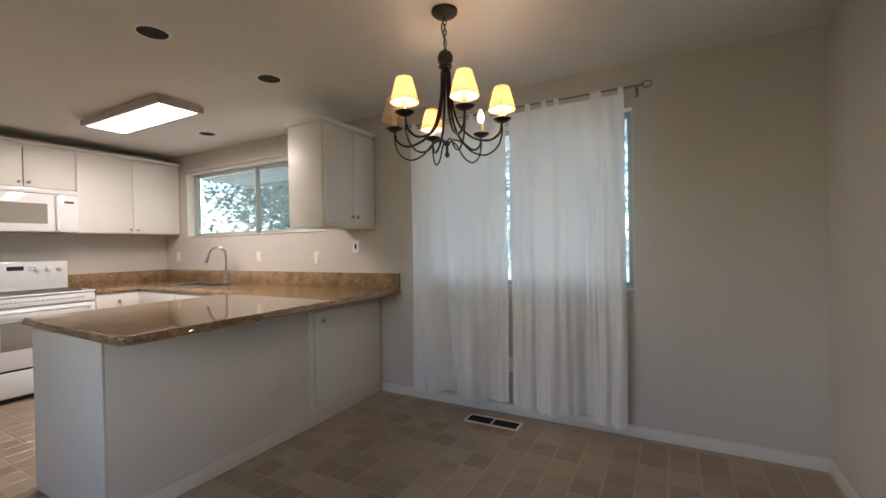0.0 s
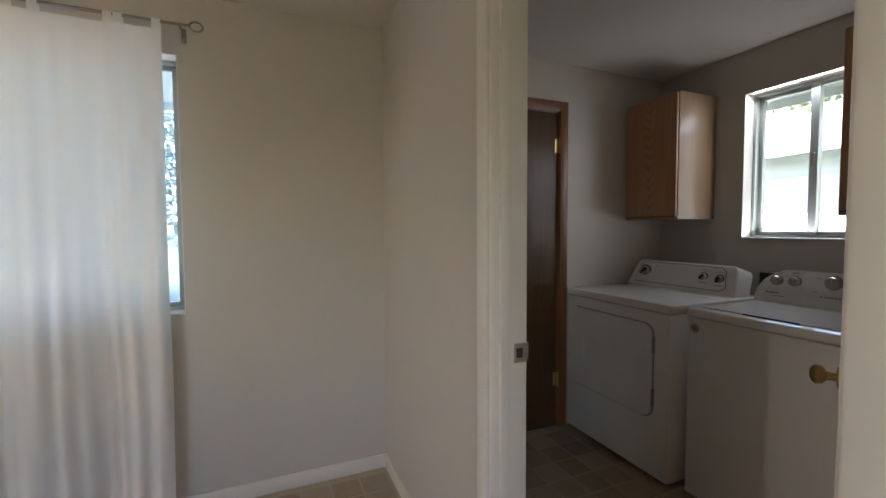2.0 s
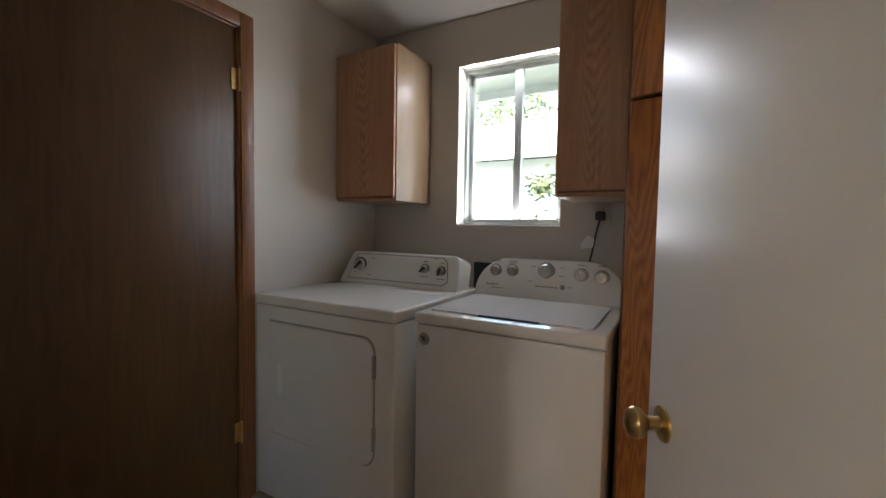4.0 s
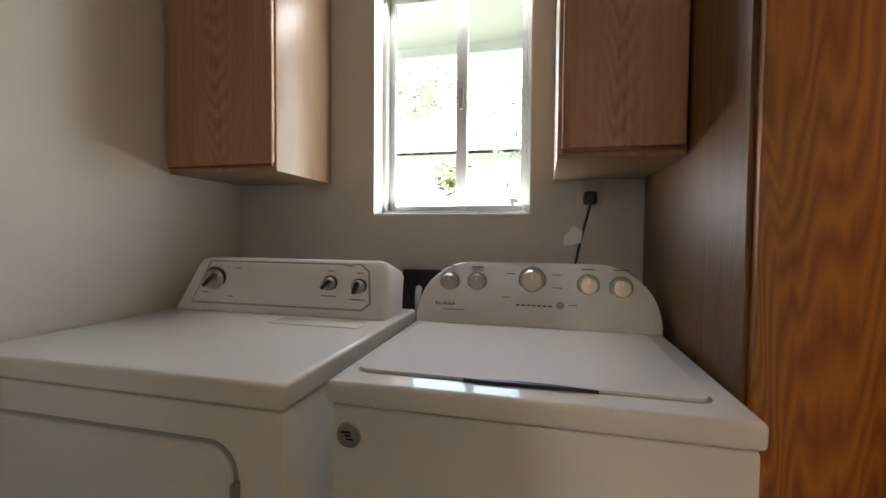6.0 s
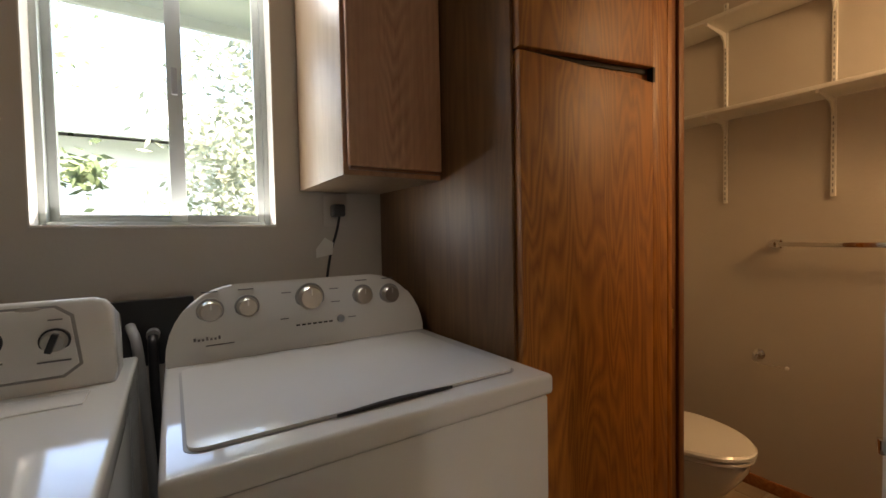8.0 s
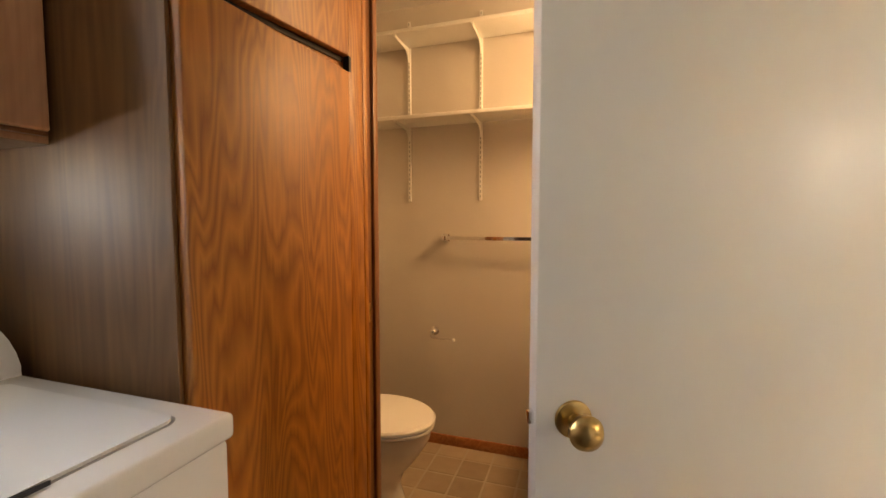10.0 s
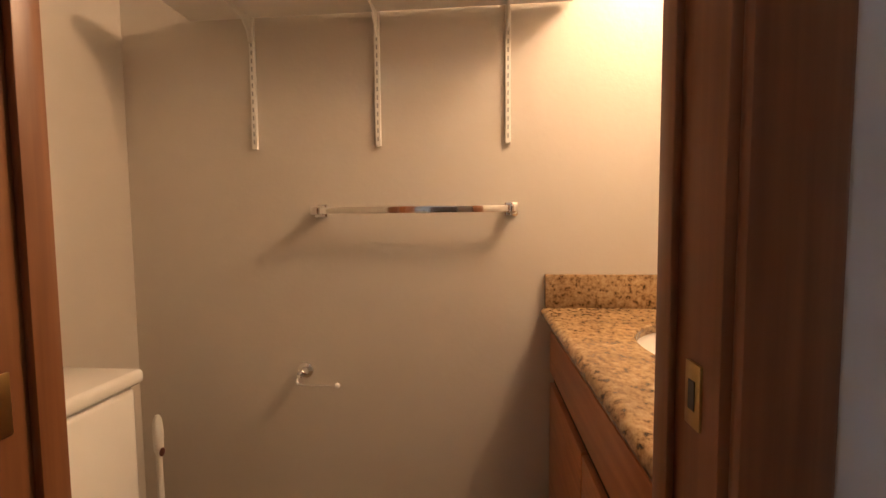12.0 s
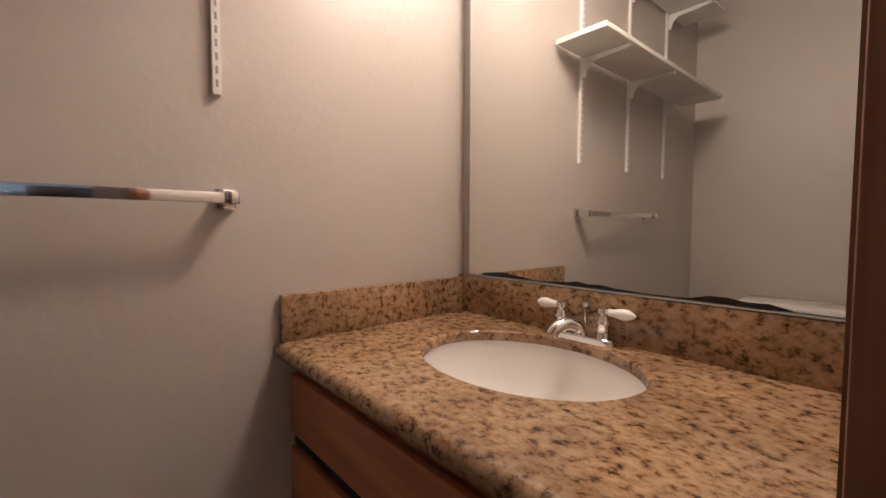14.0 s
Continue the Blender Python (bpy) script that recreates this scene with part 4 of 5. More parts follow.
for s in (-1, 1):
    y = FYc + 0.052 * s
    v = part("valve_post", lathe(bmesh.new(), (FXc, y, 0.884), [(0.017, 0.0), (0.014, 0.006), (0.0135, 0.030), (0.016, 0.034), (0.012, 0.040), (0.010, 0.050), (0.014, 0.056), (0.012, 0.066), (0.0, 0.070)]), CHROME, fau)
    part("lever", lathe(bmesh.new(), (FXc + 0.0, y + 0.010 * s, 0.943), [(0.0, 0.0), (0.008, 0.002 * s), (0.0085, 0.014 * s), (0.0125, 0.030 * s), (0.0115, 0.044 * s), (0.007, 0.052 * s), (0.0045, 0.056 * s), (0.0, 0.060 * s)], "y"), PORC, v, "white porcelain lever")
mir = thing("mirror", (1.088, 0.48, 0.98), "large frameless wall mirror over the vanity", "mirror")
part("glass", solid(BX0 + 0.0005, BX0 + 0.019, 0.098, 0.902, 0.988, 1.95), MIRROR, mir)
part("edge_strip", solid(BX0 + 0.0005, BX0 + 0.020, 0.094, 0.0975, 0.988, 1.95, bevel=0.001), ALU, mir)
part("lower_channel", solid(BX0 + 0.0005, BX0 + 0.0215, 0.092, 0.904, 0.9815, 0.9855, bevel=0.001), ALU, mir)
bm = bmesh.new()
rng = random.Random(5)
pts = [(i * 0.030, 0.0) for i in range(24)] + [(0.69 - i * 0.030, max(0.0012, 0.004 + 0.005 * math.sin(i * 0.7) + rng.uniform(-0.003, 0.004))) for i in range(24)]
prism(bm, pts, (BX0 + 0.0193, 0.84, 0.988), (0, -1, 0), (0, 0, 1), -0.0004)
part("worn_silvering", bm, SHADOWGAP, mir, "black spots along the worn lower edge")
lb = thing("vanity_light", (1.12, 0.47, 2.12), "wall-mounted vanity light bar over the mirror", "lamp")
part("back_plate", solid(BX0 + 0.0005, BX0 + 0.03, 0.17, 0.77, 2.06, 2.17, bevel=0.006), CHROME, lb)
for y in (0.25, 0.47, 0.69):
    part("bulb", ball(bmesh.new(), (1.212, y, 2.115), 0.032), BULB, lb, "lit round bulb")

# shelves on slotted standards


def slotted(bm, x, z0, z1):
    box(bm, x - 0.008, x + 0.008, BYF, BYF + 0.013, z0, z1, 0.001, 1)
    return bm


STX = (2.632, 2.226, 1.822)
for x in STX:
    st = thing("shelf_standard", (x, BYF, 1.38), "white slotted steel shelf standard on the wall", "shelf standard", "shelf standards")
    part("rail", slotted(bmesh.new(), x, 1.380, 2.36), PLASTW, st)
    bm = bmesh.new()
    z = 1.395
    while z < 2.35:
        box(bm, x - 0.0022, x + 0.0022, BYF + 0.012, BYF + 0.0136, z, z + 0.014)
        z += 0.0255
    tagged(part("slots", bm, GREYP, st), kind="stuff")
for zs, lab in ((1.787, "lower"), (2.215, "upper")):
    sh = thing("shelf", (2.23, 0.15, zs), f"white {lab} wall shelf on steel brackets", "shelf", "bathroom shelves")
    part("board", solid(1.632, 2.828, BYF + 0.016, 0.256, zs, zs + 0.018, bevel=0.001), PLASTW, sh)
    part("front_edge", solid(1.632, 2.828, 0.2562, 0.262, zs, zs + 0.018, bevel=0.002), PLASTW, sh)
    for x in STX:
        br = thing("shelf_bracket", (x, BYF + 0.013, zs - 0.05), "white steel shelf bracket under a shelf", "bracket", "shelf brackets")
        outl = [(0.0, -0.075), (0.012, -0.075), (0.020, -0.045), (0.045, -0.022), (0.19, -0.012), (0.19, 0.0), (0.0, 0.0)]
        part("blade", prism(bmesh.new(), outl, (x - 0.003, BYF + 0.0135, zs - 0.0006), (0, 1, 0), (0, 0, 1), 0.006), PLASTW, br)
        part("tip", solid(x - 0.006, x + 0.006, BYF + 0.19, BYF + 0.206, zs - 0.012, zs - 0.0008, bevel=0.001), PLASTW, br)

# towel bar
tb = thing("towel_bar", (2.115, BYF, 1.178), "square chrome towel bar on the wall", "towel bar")
part("bar", solid(1.822, 2.408, BYF + 0.052, BYF + 0.062, 1.168, 1.188, bevel=0.0008), CHROME, tb)
for x in (1.812, 2.418):
    p = part("post", solid(x - 0.021, x + 0.021, BYF, BYF + 0.012, 1.157, 1.199, bevel=0.004), CHROME, tb)
    part("neck", solid(x - 0.013, x + 0.013, BYF + 0.012, BYF + 0.066, 1.165, 1.191, bevel=0.004), CHROME, p)

# paper holder
tp = thing("paper_holder", (2.50, BYF, 0.63), "chrome toilet paper holder with a single arm", "paper holder")
part("rose", lathe(bmesh.new(), (2.487, BYF, 0.652), [(0.026, 0.0), (0.025, 0.006), (0.014, 0.012), (0.010, 0.030), (0.012, 0.045), (0.0, 0.050)], "y"), CHROME, tp)
part("arm", tube(bmesh.new(), smooth_path([(2.487, BYF + 0.04, 0.652), (2.49, BYF + 0.065, 0.640), (2.47, BYF + 0.07, 0.628), (2.36, BYF + 0.07, 0.628)]), 0.004), CHROME, tp)
part("tip", ball(bmesh.new(), (2.357, BYF + 0.07, 0.628), 0.009), PORC, tp, "white end cap")

# toilet
TY = 0.595
wc = thing("toilet", (2.72, TY, 0), "white porcelain toilet with closed lid", "toilet")


def egg(k, n=32, lenx=0.26, wid=0.185, back=0.19):
    """Half-round back, long front; front points to -x."""
    out_ = []
    for i in range(n):
        a = 2 * math.pi * i / n
        c, s = math.cos(a), math.sin(a)
        out_.append(((-lenx if c > 0 else back) * abs(c) * k, wid * s * k))
    return out_


def loft(rings_):
    b = bmesh.new()
    vs = [[b.verts.new(p) for p in r] for r in rings_]
    n = len(vs[0])
    for A, B in zip(vs, vs[1:]):
        for i in range(n):
            b.faces.new((A[i], A[(i + 1) % n], B[(i + 1) % n], B[i]))
    b.faces.new(vs[0])
    b.faces.new(vs[-1])
    bmesh.ops.recalc_face_normals(b, faces=b.faces)
    return b


BX, BYC = 2.565, TY + 0.02
rr = []
for k, z, sh, kl in ((0.64, 0.0, 0.075, 0.80), (0.62, 0.03, 0.075, 0.78), (0.58, 0.10, 0.075, 0.70), (0.62, 0.16, 0.06, 0.72), (0.74, 0.22, 0.035, 0.82), (0.88, 0.29, 0.014, 0.92), (0.96, 0.335, 0.003, 0.97), (0.985, 0.375, 0.0, 0.985)):
    rr.append([(BX + sh + u * kl / max(k, 0.01) * k, BYC + v * k, z) for u, v in egg(1.0)])
part("bowl", loft(rr), PORC, wc)
part("seat", loft([[(BX + u * k, BYC + v * k, z) for u, v in egg(1.0)] for k, z in ((1.0, 0.377), (1.03, 0.382), (1.03, 0.392), (1.0, 0.396))]), PORC, wc)
part("lid", loft([[(BX + u * k, BYC + v * k, z) for u, v in egg(1.0)] for k, z in ((1.01, 0.3965), (1.045, 0.401), (1.045, 0.412), (1.01, 0.420), (0.6, 0.424))]), PORC, wc)
part("pedestal", solid(2.66, 2.99, TY - 0.10, TY + 0.10, 0.0, 0.394, bevel=0.03, seg=3), PORC, wc)
tank = part("tank", solid(2.805, 3.045, TY - 0.222, TY + 0.222, 0.395, 0.722, bevel=0.022, seg=4), PORC, wc)
part("tank_lid", solid(2.792, 3.055, TY - 0.235, TY + 0.235, 0.7225, 0.762, bevel=0.014, seg=4), PORC, wc)
part("flush_lever", tube(bmesh.new(), [(2.80, TY + 0.17, 0.66), (2.785, TY + 0.17, 0.66), (2.783, TY + 0.13, 0.655), (2.783, TY + 0.10, 0.65)], 0.006), CHROME, tank, "chrome flush lever")
pb = thing("toilet_brush", (2.965, 0.125, 0), "white toilet brush standing beside the toilet", "toilet brush")
part("handle", lathe(bmesh.new(), (2.965, 0.125, 0.0), [(0.012, 0.12), (0.010, 0.25), (0.009, 0.385), (0.014, 0.40), (0.016, 0.46), (0.013, 0.50), (0.007, 0.515), (0.0, 0.518)]), PLASTW, pb)
part("grip_button", ball(bmesh.new(), (2.949, 0.13, 0.395), 0.011, 0.5, 1, 1.3), material("brown_rubber", (0.12, 0.035, 0.02), 0.5), pb, "brown oval button")
part("holder", lathe(bmesh.new(), (2.965, 0.125, 0.0), [(0.045, 0.0), (0.05, 0.02), (0.042, 0.12), (0.03, 0.125), (0.0, 0.125)]), PLASTW, pb)

# ---------------------------------------------------------------- dining nook
# chandelier
ch = thing("chandelier", (CHAND.x, CHAND.y, H), "dark bronze six-arm chandelier with cream shades, one shade missing", "chandelier")


def ch_at(r, z, k):
    p = CHAND + arm_way(k) * r
    return Vector((p.x, p.y, z))


part("canopy", lathe(bmesh.new(), (CHAND.x, CHAND.y, H), [(0.065, 0.0), (0.064, -0.012), (0.052, -0.024), (0.02, -0.032), (0.008, -0.034), (0.0, -0.04)]), BRONZE, ch)
bm = bmesh.new()
for i in range(5):
    z = 2.385 - 0.026 * i
    a = math.pi / 2 * (i % 2) + 0.4
    u = Vector((math.cos(a), math.sin(a), 0))
    pts = [Vector((CHAND.x, CHAND.y, z)) + u * 0.008 * math.cos(2 * math.pi * k / 14) + Vector((0, 0, 0.018 * math.sin(2 * math.pi * k / 14))) for k in range(15)]
    tube(bm, pts, 0.0022, 6)
part("chain", bm, BRONZE, ch)
part("wire", tube(bmesh.new(), smooth_path([(CHAND.x, CHAND.y, 2.405), (CHAND.x - 0.014, CHAND.y - 0.008, 2.36), (CHAND.x - 0.004, CHAND.y, 2.30), (CHAND.x, CHAND.y, 2.26)]), 0.0028, 6), BRONZE, ch)
part("hub", lathe(bmesh.new(), (CHAND.x, CHAND.y, 2.12), [(0.0, 0.14), (0.006, 0.135), (0.010, 0.125), (0.030, 0.112), (0.039, 0.09), (0.036, 0.068), (0.024, 0.055), (0.034, 0.048), (0.034, 0.040), (0.022, 0.034), (0.020, 0.0), (0.0, -0.002)]), BRONZE, ch, "turned bronze ball hub")
part("stem", rod((CHAND.x, CHAND.y, 1.745), (CHAND.x, CHAND.y, 1.80), 0.007, seg=10), BRONZE, ch)
part("finial", lathe(bmesh.new(), (CHAND.x, CHAND.y, 1.715), [(0.0, 0.0), (0.008, 0.002), (0.0125, 0.012), (0.010, 0.024), (0.005, 0.030), (0.007, 0.045)]), BRONZE, ch)
for k in range(6):
    ctrl = [ch_at(0.020, 2.14, k), ch_at(0.026, 2.02, k), ch_at(0.055, 1.89, k), ch_at(0.115, 1.815, k), ch_at(0.20, 1.785, k), ch_at(0.258, 1.812, k), ch_at(RING, 1.865, k)]
    arm = part("arm", tube(bmesh.new(), smooth_path(ctrl, 7), 0.0062, 8), BRONZE, ch)
    low = [ch_at(0.006, 1.775, k), ch_at(0.03, 1.80, k), ch_at(0.075, 1.785, k), ch_at(0.125, 1.735, k), ch_at(0.19, 1.715, k), ch_at(0.245, 1.745, k), ch_at(0.270, 1.80, k), ch_at(RING, 1.862, k)]
    part("scroll", tube(bmesh.new(), smooth_path(low, 7), 0.0042, 7), BRONZE, arm)
    c = ch_at(RING, 1.862, k)
    part("drip_cup", lathe(bmesh.new(), c, [(0.0, 0.0), (0.012, 0.0), (0.030, 0.008), (0.043, 0.018), (0.044, 0.020), (0.028, 0.014), (0.0, 0.010)]), BRONZE, arm)
    part("candle_sleeve", rod(c + Vector((0, 0, 0.012)), c + Vector((0, 0, 0.078)), 0.0115, seg=14), CANDLE, arm)
    part("bulb", lathe(bmesh.new(), c + Vector((0, 0, 0.078)), [(0.008, 0.0), (0.016, 0.018), (0.0175, 0.032), (0.011, 0.056), (0.003, 0.072), (0.0, 0.074)]), BULB if k != 4 else CANDLE, arm)
    if k != 2:
        s0 = 0.062
        shd = part("shade", lathe(bmesh.new(), c, [(0.064, s0), (0.0645, s0 + 0.004), (0.0370, s0 + 0.108), (0.0360, s0 + 0.110), (0.0355, s0 + 0.108), (0.0625, s0 + 0.004), (0.064, s0)]), SHADE, arm, "cream fabric empire shade")

# curtain rod and curtains
YR = YN - 0.088
rodt = thing("curtain_rod", (-0.8, YR, 2.262), "thin pewter curtain rod with ring finials", "curtain rod")
part("rod", rod((-1.70, YR, 2.262), (0.035, YR, 2.262), 0.0065, seg=12), RODM, rodt)
for x, s in ((0.035, 1), (-1.70, -1)):
    pts = [(x + s * (0.026 - 0.026 * math.cos(2 * math.pi * i / 20)), YR, 2.262 + 0.021 * math.sin(2 * math.pi * i / 20)) for i in range(21)]
    part("ring_finial", tube(bmesh.new(), pts, 0.0045, 8), RODM, rodt)
for x in (-1.66, -0.83, 0.0):
    br = part("wall_bracket", tube(bmesh.new(), [(x, YN, 2.245), (x, YR - 0.002, 2.252)], 0.005, 8), RODM, rodt)
    part("plate", solid(x - 0.01, x + 0.01, YN - 0.004, YN, 2.215, 2.28, bevel=0.002), RODM, br)


def curtain(x0, x1, ztop, zbot, seed, label, tabs):
    """A tab-top panel that hangs in uneven folds."""
    rng_ = random.Random(seed)
    c = thing("curtain", ((x0 + x1) / 2, YR, zbot), label, "curtain", "dining window curtains")
    ph = [(rng_.uniform(4.5, 6.5) * k, rng_.uniform(0, 6.28), rng_.uniform(0.5, 1.0) / k ** 1.3) for k in (0.4, 0.8, 1.4, 2.3)]
    nx, nz = 150, 44
    b = bmesh.new()
    grid = []
    for j in range(nz + 1):
        v = j / nz
        z = ztop + (zbot - ztop) * v
        row = []
        for i in range(nx + 1):
            u = i / nx
            amp = (0.008 + 0.026 * min(1, v * 1.6)) * (1 + 0.3 * math.sin(3 * v + u * 5 + seed))
            w = sum(a * math.sin(2 * math.pi * f * (u + 0.012 * math.sin(4 * v + f)) + p) for f, p, a in ph) / 1.9
            x = x0 + (x1 - x0) * (u + 0.006 * math.sin(9 * v + 6 * u + seed) * v)
            zz = z + (0.010 * math.sin(u * 11 + seed) + 0.006 * math.sin(u * 37 + seed)) * v ** 6
            y = YR - 0.012 + amp * w - 0.012 * v
            row.append(b.verts.new((x, y, zz)))
        grid.append(row)
    for A, B in zip(grid, grid[1:]):
        for i in range(nx):
            b.faces.new((A[i], A[i + 1], B[i + 1], B[i]))
    for f in b.faces:
        f.smooth = True
    cl = part("cloth", b, CURT, c)
    for t_ in tabs:
        q = bmesh.new()
        w = 0.032
        loop = [(-0.0112, -0.06)] + [(-0.0112 * math.cos(math.pi * i / 8), 0.0112 * math.sin(math.pi * i / 8)) for i in range(9)] + [(0.0112, -0.06)]
        A = [q.verts.new((t_ - w / 2, YR + y_, 2.262 + z_)) for y_, z_ in loop]
        B = [q.verts.new((t_ + w / 2, YR + y_, 2.262 + z_)) for y_, z_ in loop]
        for i in range(len(loop) - 1):
            q.faces.new((A[i], A[i + 1], B[i + 1], B[i]))
        part("tab", q, CURT, c)
    return c


curtain(-1.672, -0.868, 2.222, 0.115, 3, "white tab-top cotton curtain, drawn", [-1.65 + 0.128 * i for i in range(7)])
curtain(-0.838, -0.070, 2.222, 0.100, 8, "white tab-top cotton curtain, drawn, beside the corner", [-0.815, -0.70, -0.585, -0.50, -0.26, -0.225, -0.09])

# floor vent, outlets
vt = thing("floor_vent", (-0.96, 3.075, 0), "cream metal floor vent with dark slots", "vent")
vx0, vx1, vy0, vy1 = -1.165, -0.757, 3.005, 3.145
bm = bmesh.new()
for a, b_, c_, d in ((vx0, vx1, vy0, vy0 + 0.018), (vx0, vx1, vy1 - 0.018, vy1), (vx0, vx0 + 0.018, vy0 + 0.018, vy1 - 0.018), (vx1 - 0.018, vx1, vy0 + 0.018, vy1 - 0.018), ((vx0 + vx1) / 2 - 0.006, (vx0 + vx1) / 2 + 0.006, vy0 + 0.018, vy1 - 0.018)):
    box(bm, a, b_, c_, d, 0.0, 0.008, 0.002)
part("frame", bm, TRIM, vt)
# thin dark sheet stands for the shaded depth under the slats
part("well_shade", solid(vx0 + 0.017, vx1 - 0.017, vy0 + 0.017, vy1 - 0.017, 0.0, 0.0035), SHADOWGAP, vt)
for i in range(9):
    y = vy0 + 0.024 + i * 0.0115
    part("slat", solid(vx0 + 0.018, vx1 - 0.018, y, y + 0.0022, 0.0035, 0.0062), BRONZE, vt)


def outlet(x, z, label, plate, slots="duplex", mat=None):
    o = thing("wall_outlet", (x, YN, z), label, "outlet", "wall outlets")
    p = part("cover_plate", solid(x - 0.036, x + 0.036, YN - 0.006, YN, z - 0.058, z + 0.058, bevel=0.003), plate, o)
    if slots == "duplex":
        for dz in (-0.021, 0.021):
            r = part("receptacle", prism(bmesh.new(), rounded(0.033, 0.028, 0.009), (x + 0.0165, YN - 0.0058, z + dz - 0.014), (-1, 0, 0), (0, 0, 1), -0.0035), PLASTW, o)
            part("slots", box(solid(x - 0.0075, x - 0.0055, YN - 0.0097, YN - 0.0085, z + dz - 0.004, z + dz + 0.006), x + 0.0055, x + 0.0075, YN - 0.0097, YN - 0.0085, z + dz - 0.004, z + dz + 0.006), BLACK, r)
    else:
        part("rocker", solid(x - 0.011, x + 0.011, YN - 0.010, YN - 0.0055, z - 0.024, z + 0.024, bevel=0.002), PLASTW if slots == "switch" else BLACK, o)
    return o


outlet(-0.873, 0.376, "white duplex wall outlet low between the curtains", PLASTW)
outlet(-2.846, 1.181, "cream duplex wall outlet above the backsplash", CANDLE)
outlet(-3.702, 1.195, "cream wall switch above the backsplash", CANDLE, "switch")
outlet(-5.193, 1.20, "cream wall switch in the kitchen corner", CANDLE, "switch")
outlet(-2.362, 1.285, "white wall plate with a dark jack under the cabinet", ENAMEL, "jack")

# ---------------------------------------------------------------- kitchen
CT0, CT1 = 0.872, 0.912


def knob_at(p, axis, s, r=0.014):
    return lathe(bmesh.new(), p, [(0.006, 0.0), (0.005, 0.010 * s), (r, 0.016 * s), (r, 0.022 * s), (r * 0.6, 0.026 * s), (0.0, 0.027 * s)], axis, 16)


# wall cabinet by the dining nook
uc = thing("kitchen_wall_cabinet", (-2.46, 3.03, 1.45), "white painted wall cabinet with two doors and steel knobs", "cabinet")
UX0, UX1, UY0, UZ0, UZ1 = -2.50, -2.146, 2.645, 1.443, 2.245
part("body", solid(UX0, UX1, UY0, YN - 0.001, UZ0, UZ1, bevel=0.002), CABW, uc)
part("cornice", solid(UX0 - 0.02, UX1 + 0.035, UY0 - 0.025, YN - 0.001, UZ1, UZ1 + 0.035, bevel=0.008), CABW, uc)
for y0, y1, ky in ((UY0 + 0.012, 2.985, 2.955), (2.989, YN - 0.012, 3.02)):
    d = part("door", solid(UX1 + 0.0005, UX1 + 0.019, y0, y1, UZ0 + 0.03, UZ1 - 0.02, bevel=0.004), CABW, uc)
    part("knob", knob_at((UX1 + 0.019, ky, UZ0 + 0.085), "x", 1), NICKEL, d, "round steel knob")
part("side_door", solid(UX0 - 0.019, UX0 - 0.0005, UY0 + 0.01, YN - 0.012, UZ0 + 0.02, UZ1 - 0.02, bevel=0.004), CABW, uc)

# peninsula
PY0 = 1.21
pen = thing("peninsula_cabinet", (-2.5, 2.2, 0), "white painted kitchen peninsula with a cabinet door facing the dining nook", "cabinet")
part("body", solid(-2.84, -2.105, PY0, YN - 0.001, 0.0, CT0 - 0.001, bevel=0.003), CABW, pen)
part("end_post", solid(-2.86, -2.098, PY0 - 0.012, PY0 - 0.0005, 0.0, CT0 - 0.001, bevel=0.003), CABW, pen)
part("dining_panel", solid(-2.1045, -2.0985, PY0, 2.435, 0.085, CT0 - 0.001, bevel=0.001), CABW, pen, "plain white painted panel")
part("stile", solid(-2.1045, -2.090, 2.437, 2.478, 0.085, CT0 - 0.001, bevel=0.003), CABW, pen)
d = part("door", solid(-2.1045, -2.086, 2.488, YN - 0.03, 0.135, 0.815, bevel=0.005), CABW, pen)
part("knob", knob_at((-2.086, 2.555, 0.742), "x", 1), NICKEL, d, "round steel knob")
part("base_board", solid(-2.1045, -2.088, PY0, YN - 0.016, 0.0, 0.083, bevel=0.004), TRIM, pen)


def counter(name, outline, label):
    """A granite slab with an eased ogee edge."""
    c = thing(name, (outline[0][0], outline[0][1], CT0), label, "countertop")
    n = len(outline)

    def ring_(inset, z):
        out_ = []
        for i in range(n):
            p, a, b_ = (Vector(outline[k % n]) for k in (i, i - 1, i + 1))
            e1, e2 = (p - a).normalized(), (b_ - p).normalized()
            n1, n2 = Vector((-e1.y, e1.x)), Vector((-e2.y, e2.x))
            m_ = (n1 + n2) / (1 + n1.dot(n2))
            out_.append((p.x + m_.x * inset, p.y + m_.y * inset, z))
        return out_

    b = bmesh.new()
    rings_ = [[b.verts.new(p) for p in ring_(i_, z)] for i_, z in ((0.010, CT0), (0.002, CT0 + 0.004), (0.0, CT0 + 0.012), (0.004, CT0 + 0.020), (0.006, CT0 + 0.026), (0.008, CT0 + 0.034), (0.014, CT1 - 0.001), (0.018, CT1))]
    for A, B in zip(rings_, rings_[1:]):
        for i in range(n):
            b.faces.new((A[i], A[(i + 1) % n], B[(i + 1) % n], B[i]))
    b.faces.new(rings_[0][::-1])
    b.faces.new(rings_[-1])
    bmesh.ops.recalc_face_normals(b, faces=b.faces)
    part("slab", b, GRAN_K, c, smooth=False)
    return c


ct = counter("kitchen_countertop", [(-3.085, 1.222), (-1.965, 1.172), (-1.915, 1.178), (-1.872, 1.222), (-1.872, YN), (XK, YN), (XK, 2.26), (-4.79, 2.26), (-4.79, 2.635), (-3.085, 2.635)], "polished brown granite kitchen countertop with an ogee edge")
part("backsplash", solid(XK + 0.02, -1.878, YN - 0.02, YN - 0.0005, CT1 + 0.0005, 1.045, bevel=0.002), GRAN_K, ct)
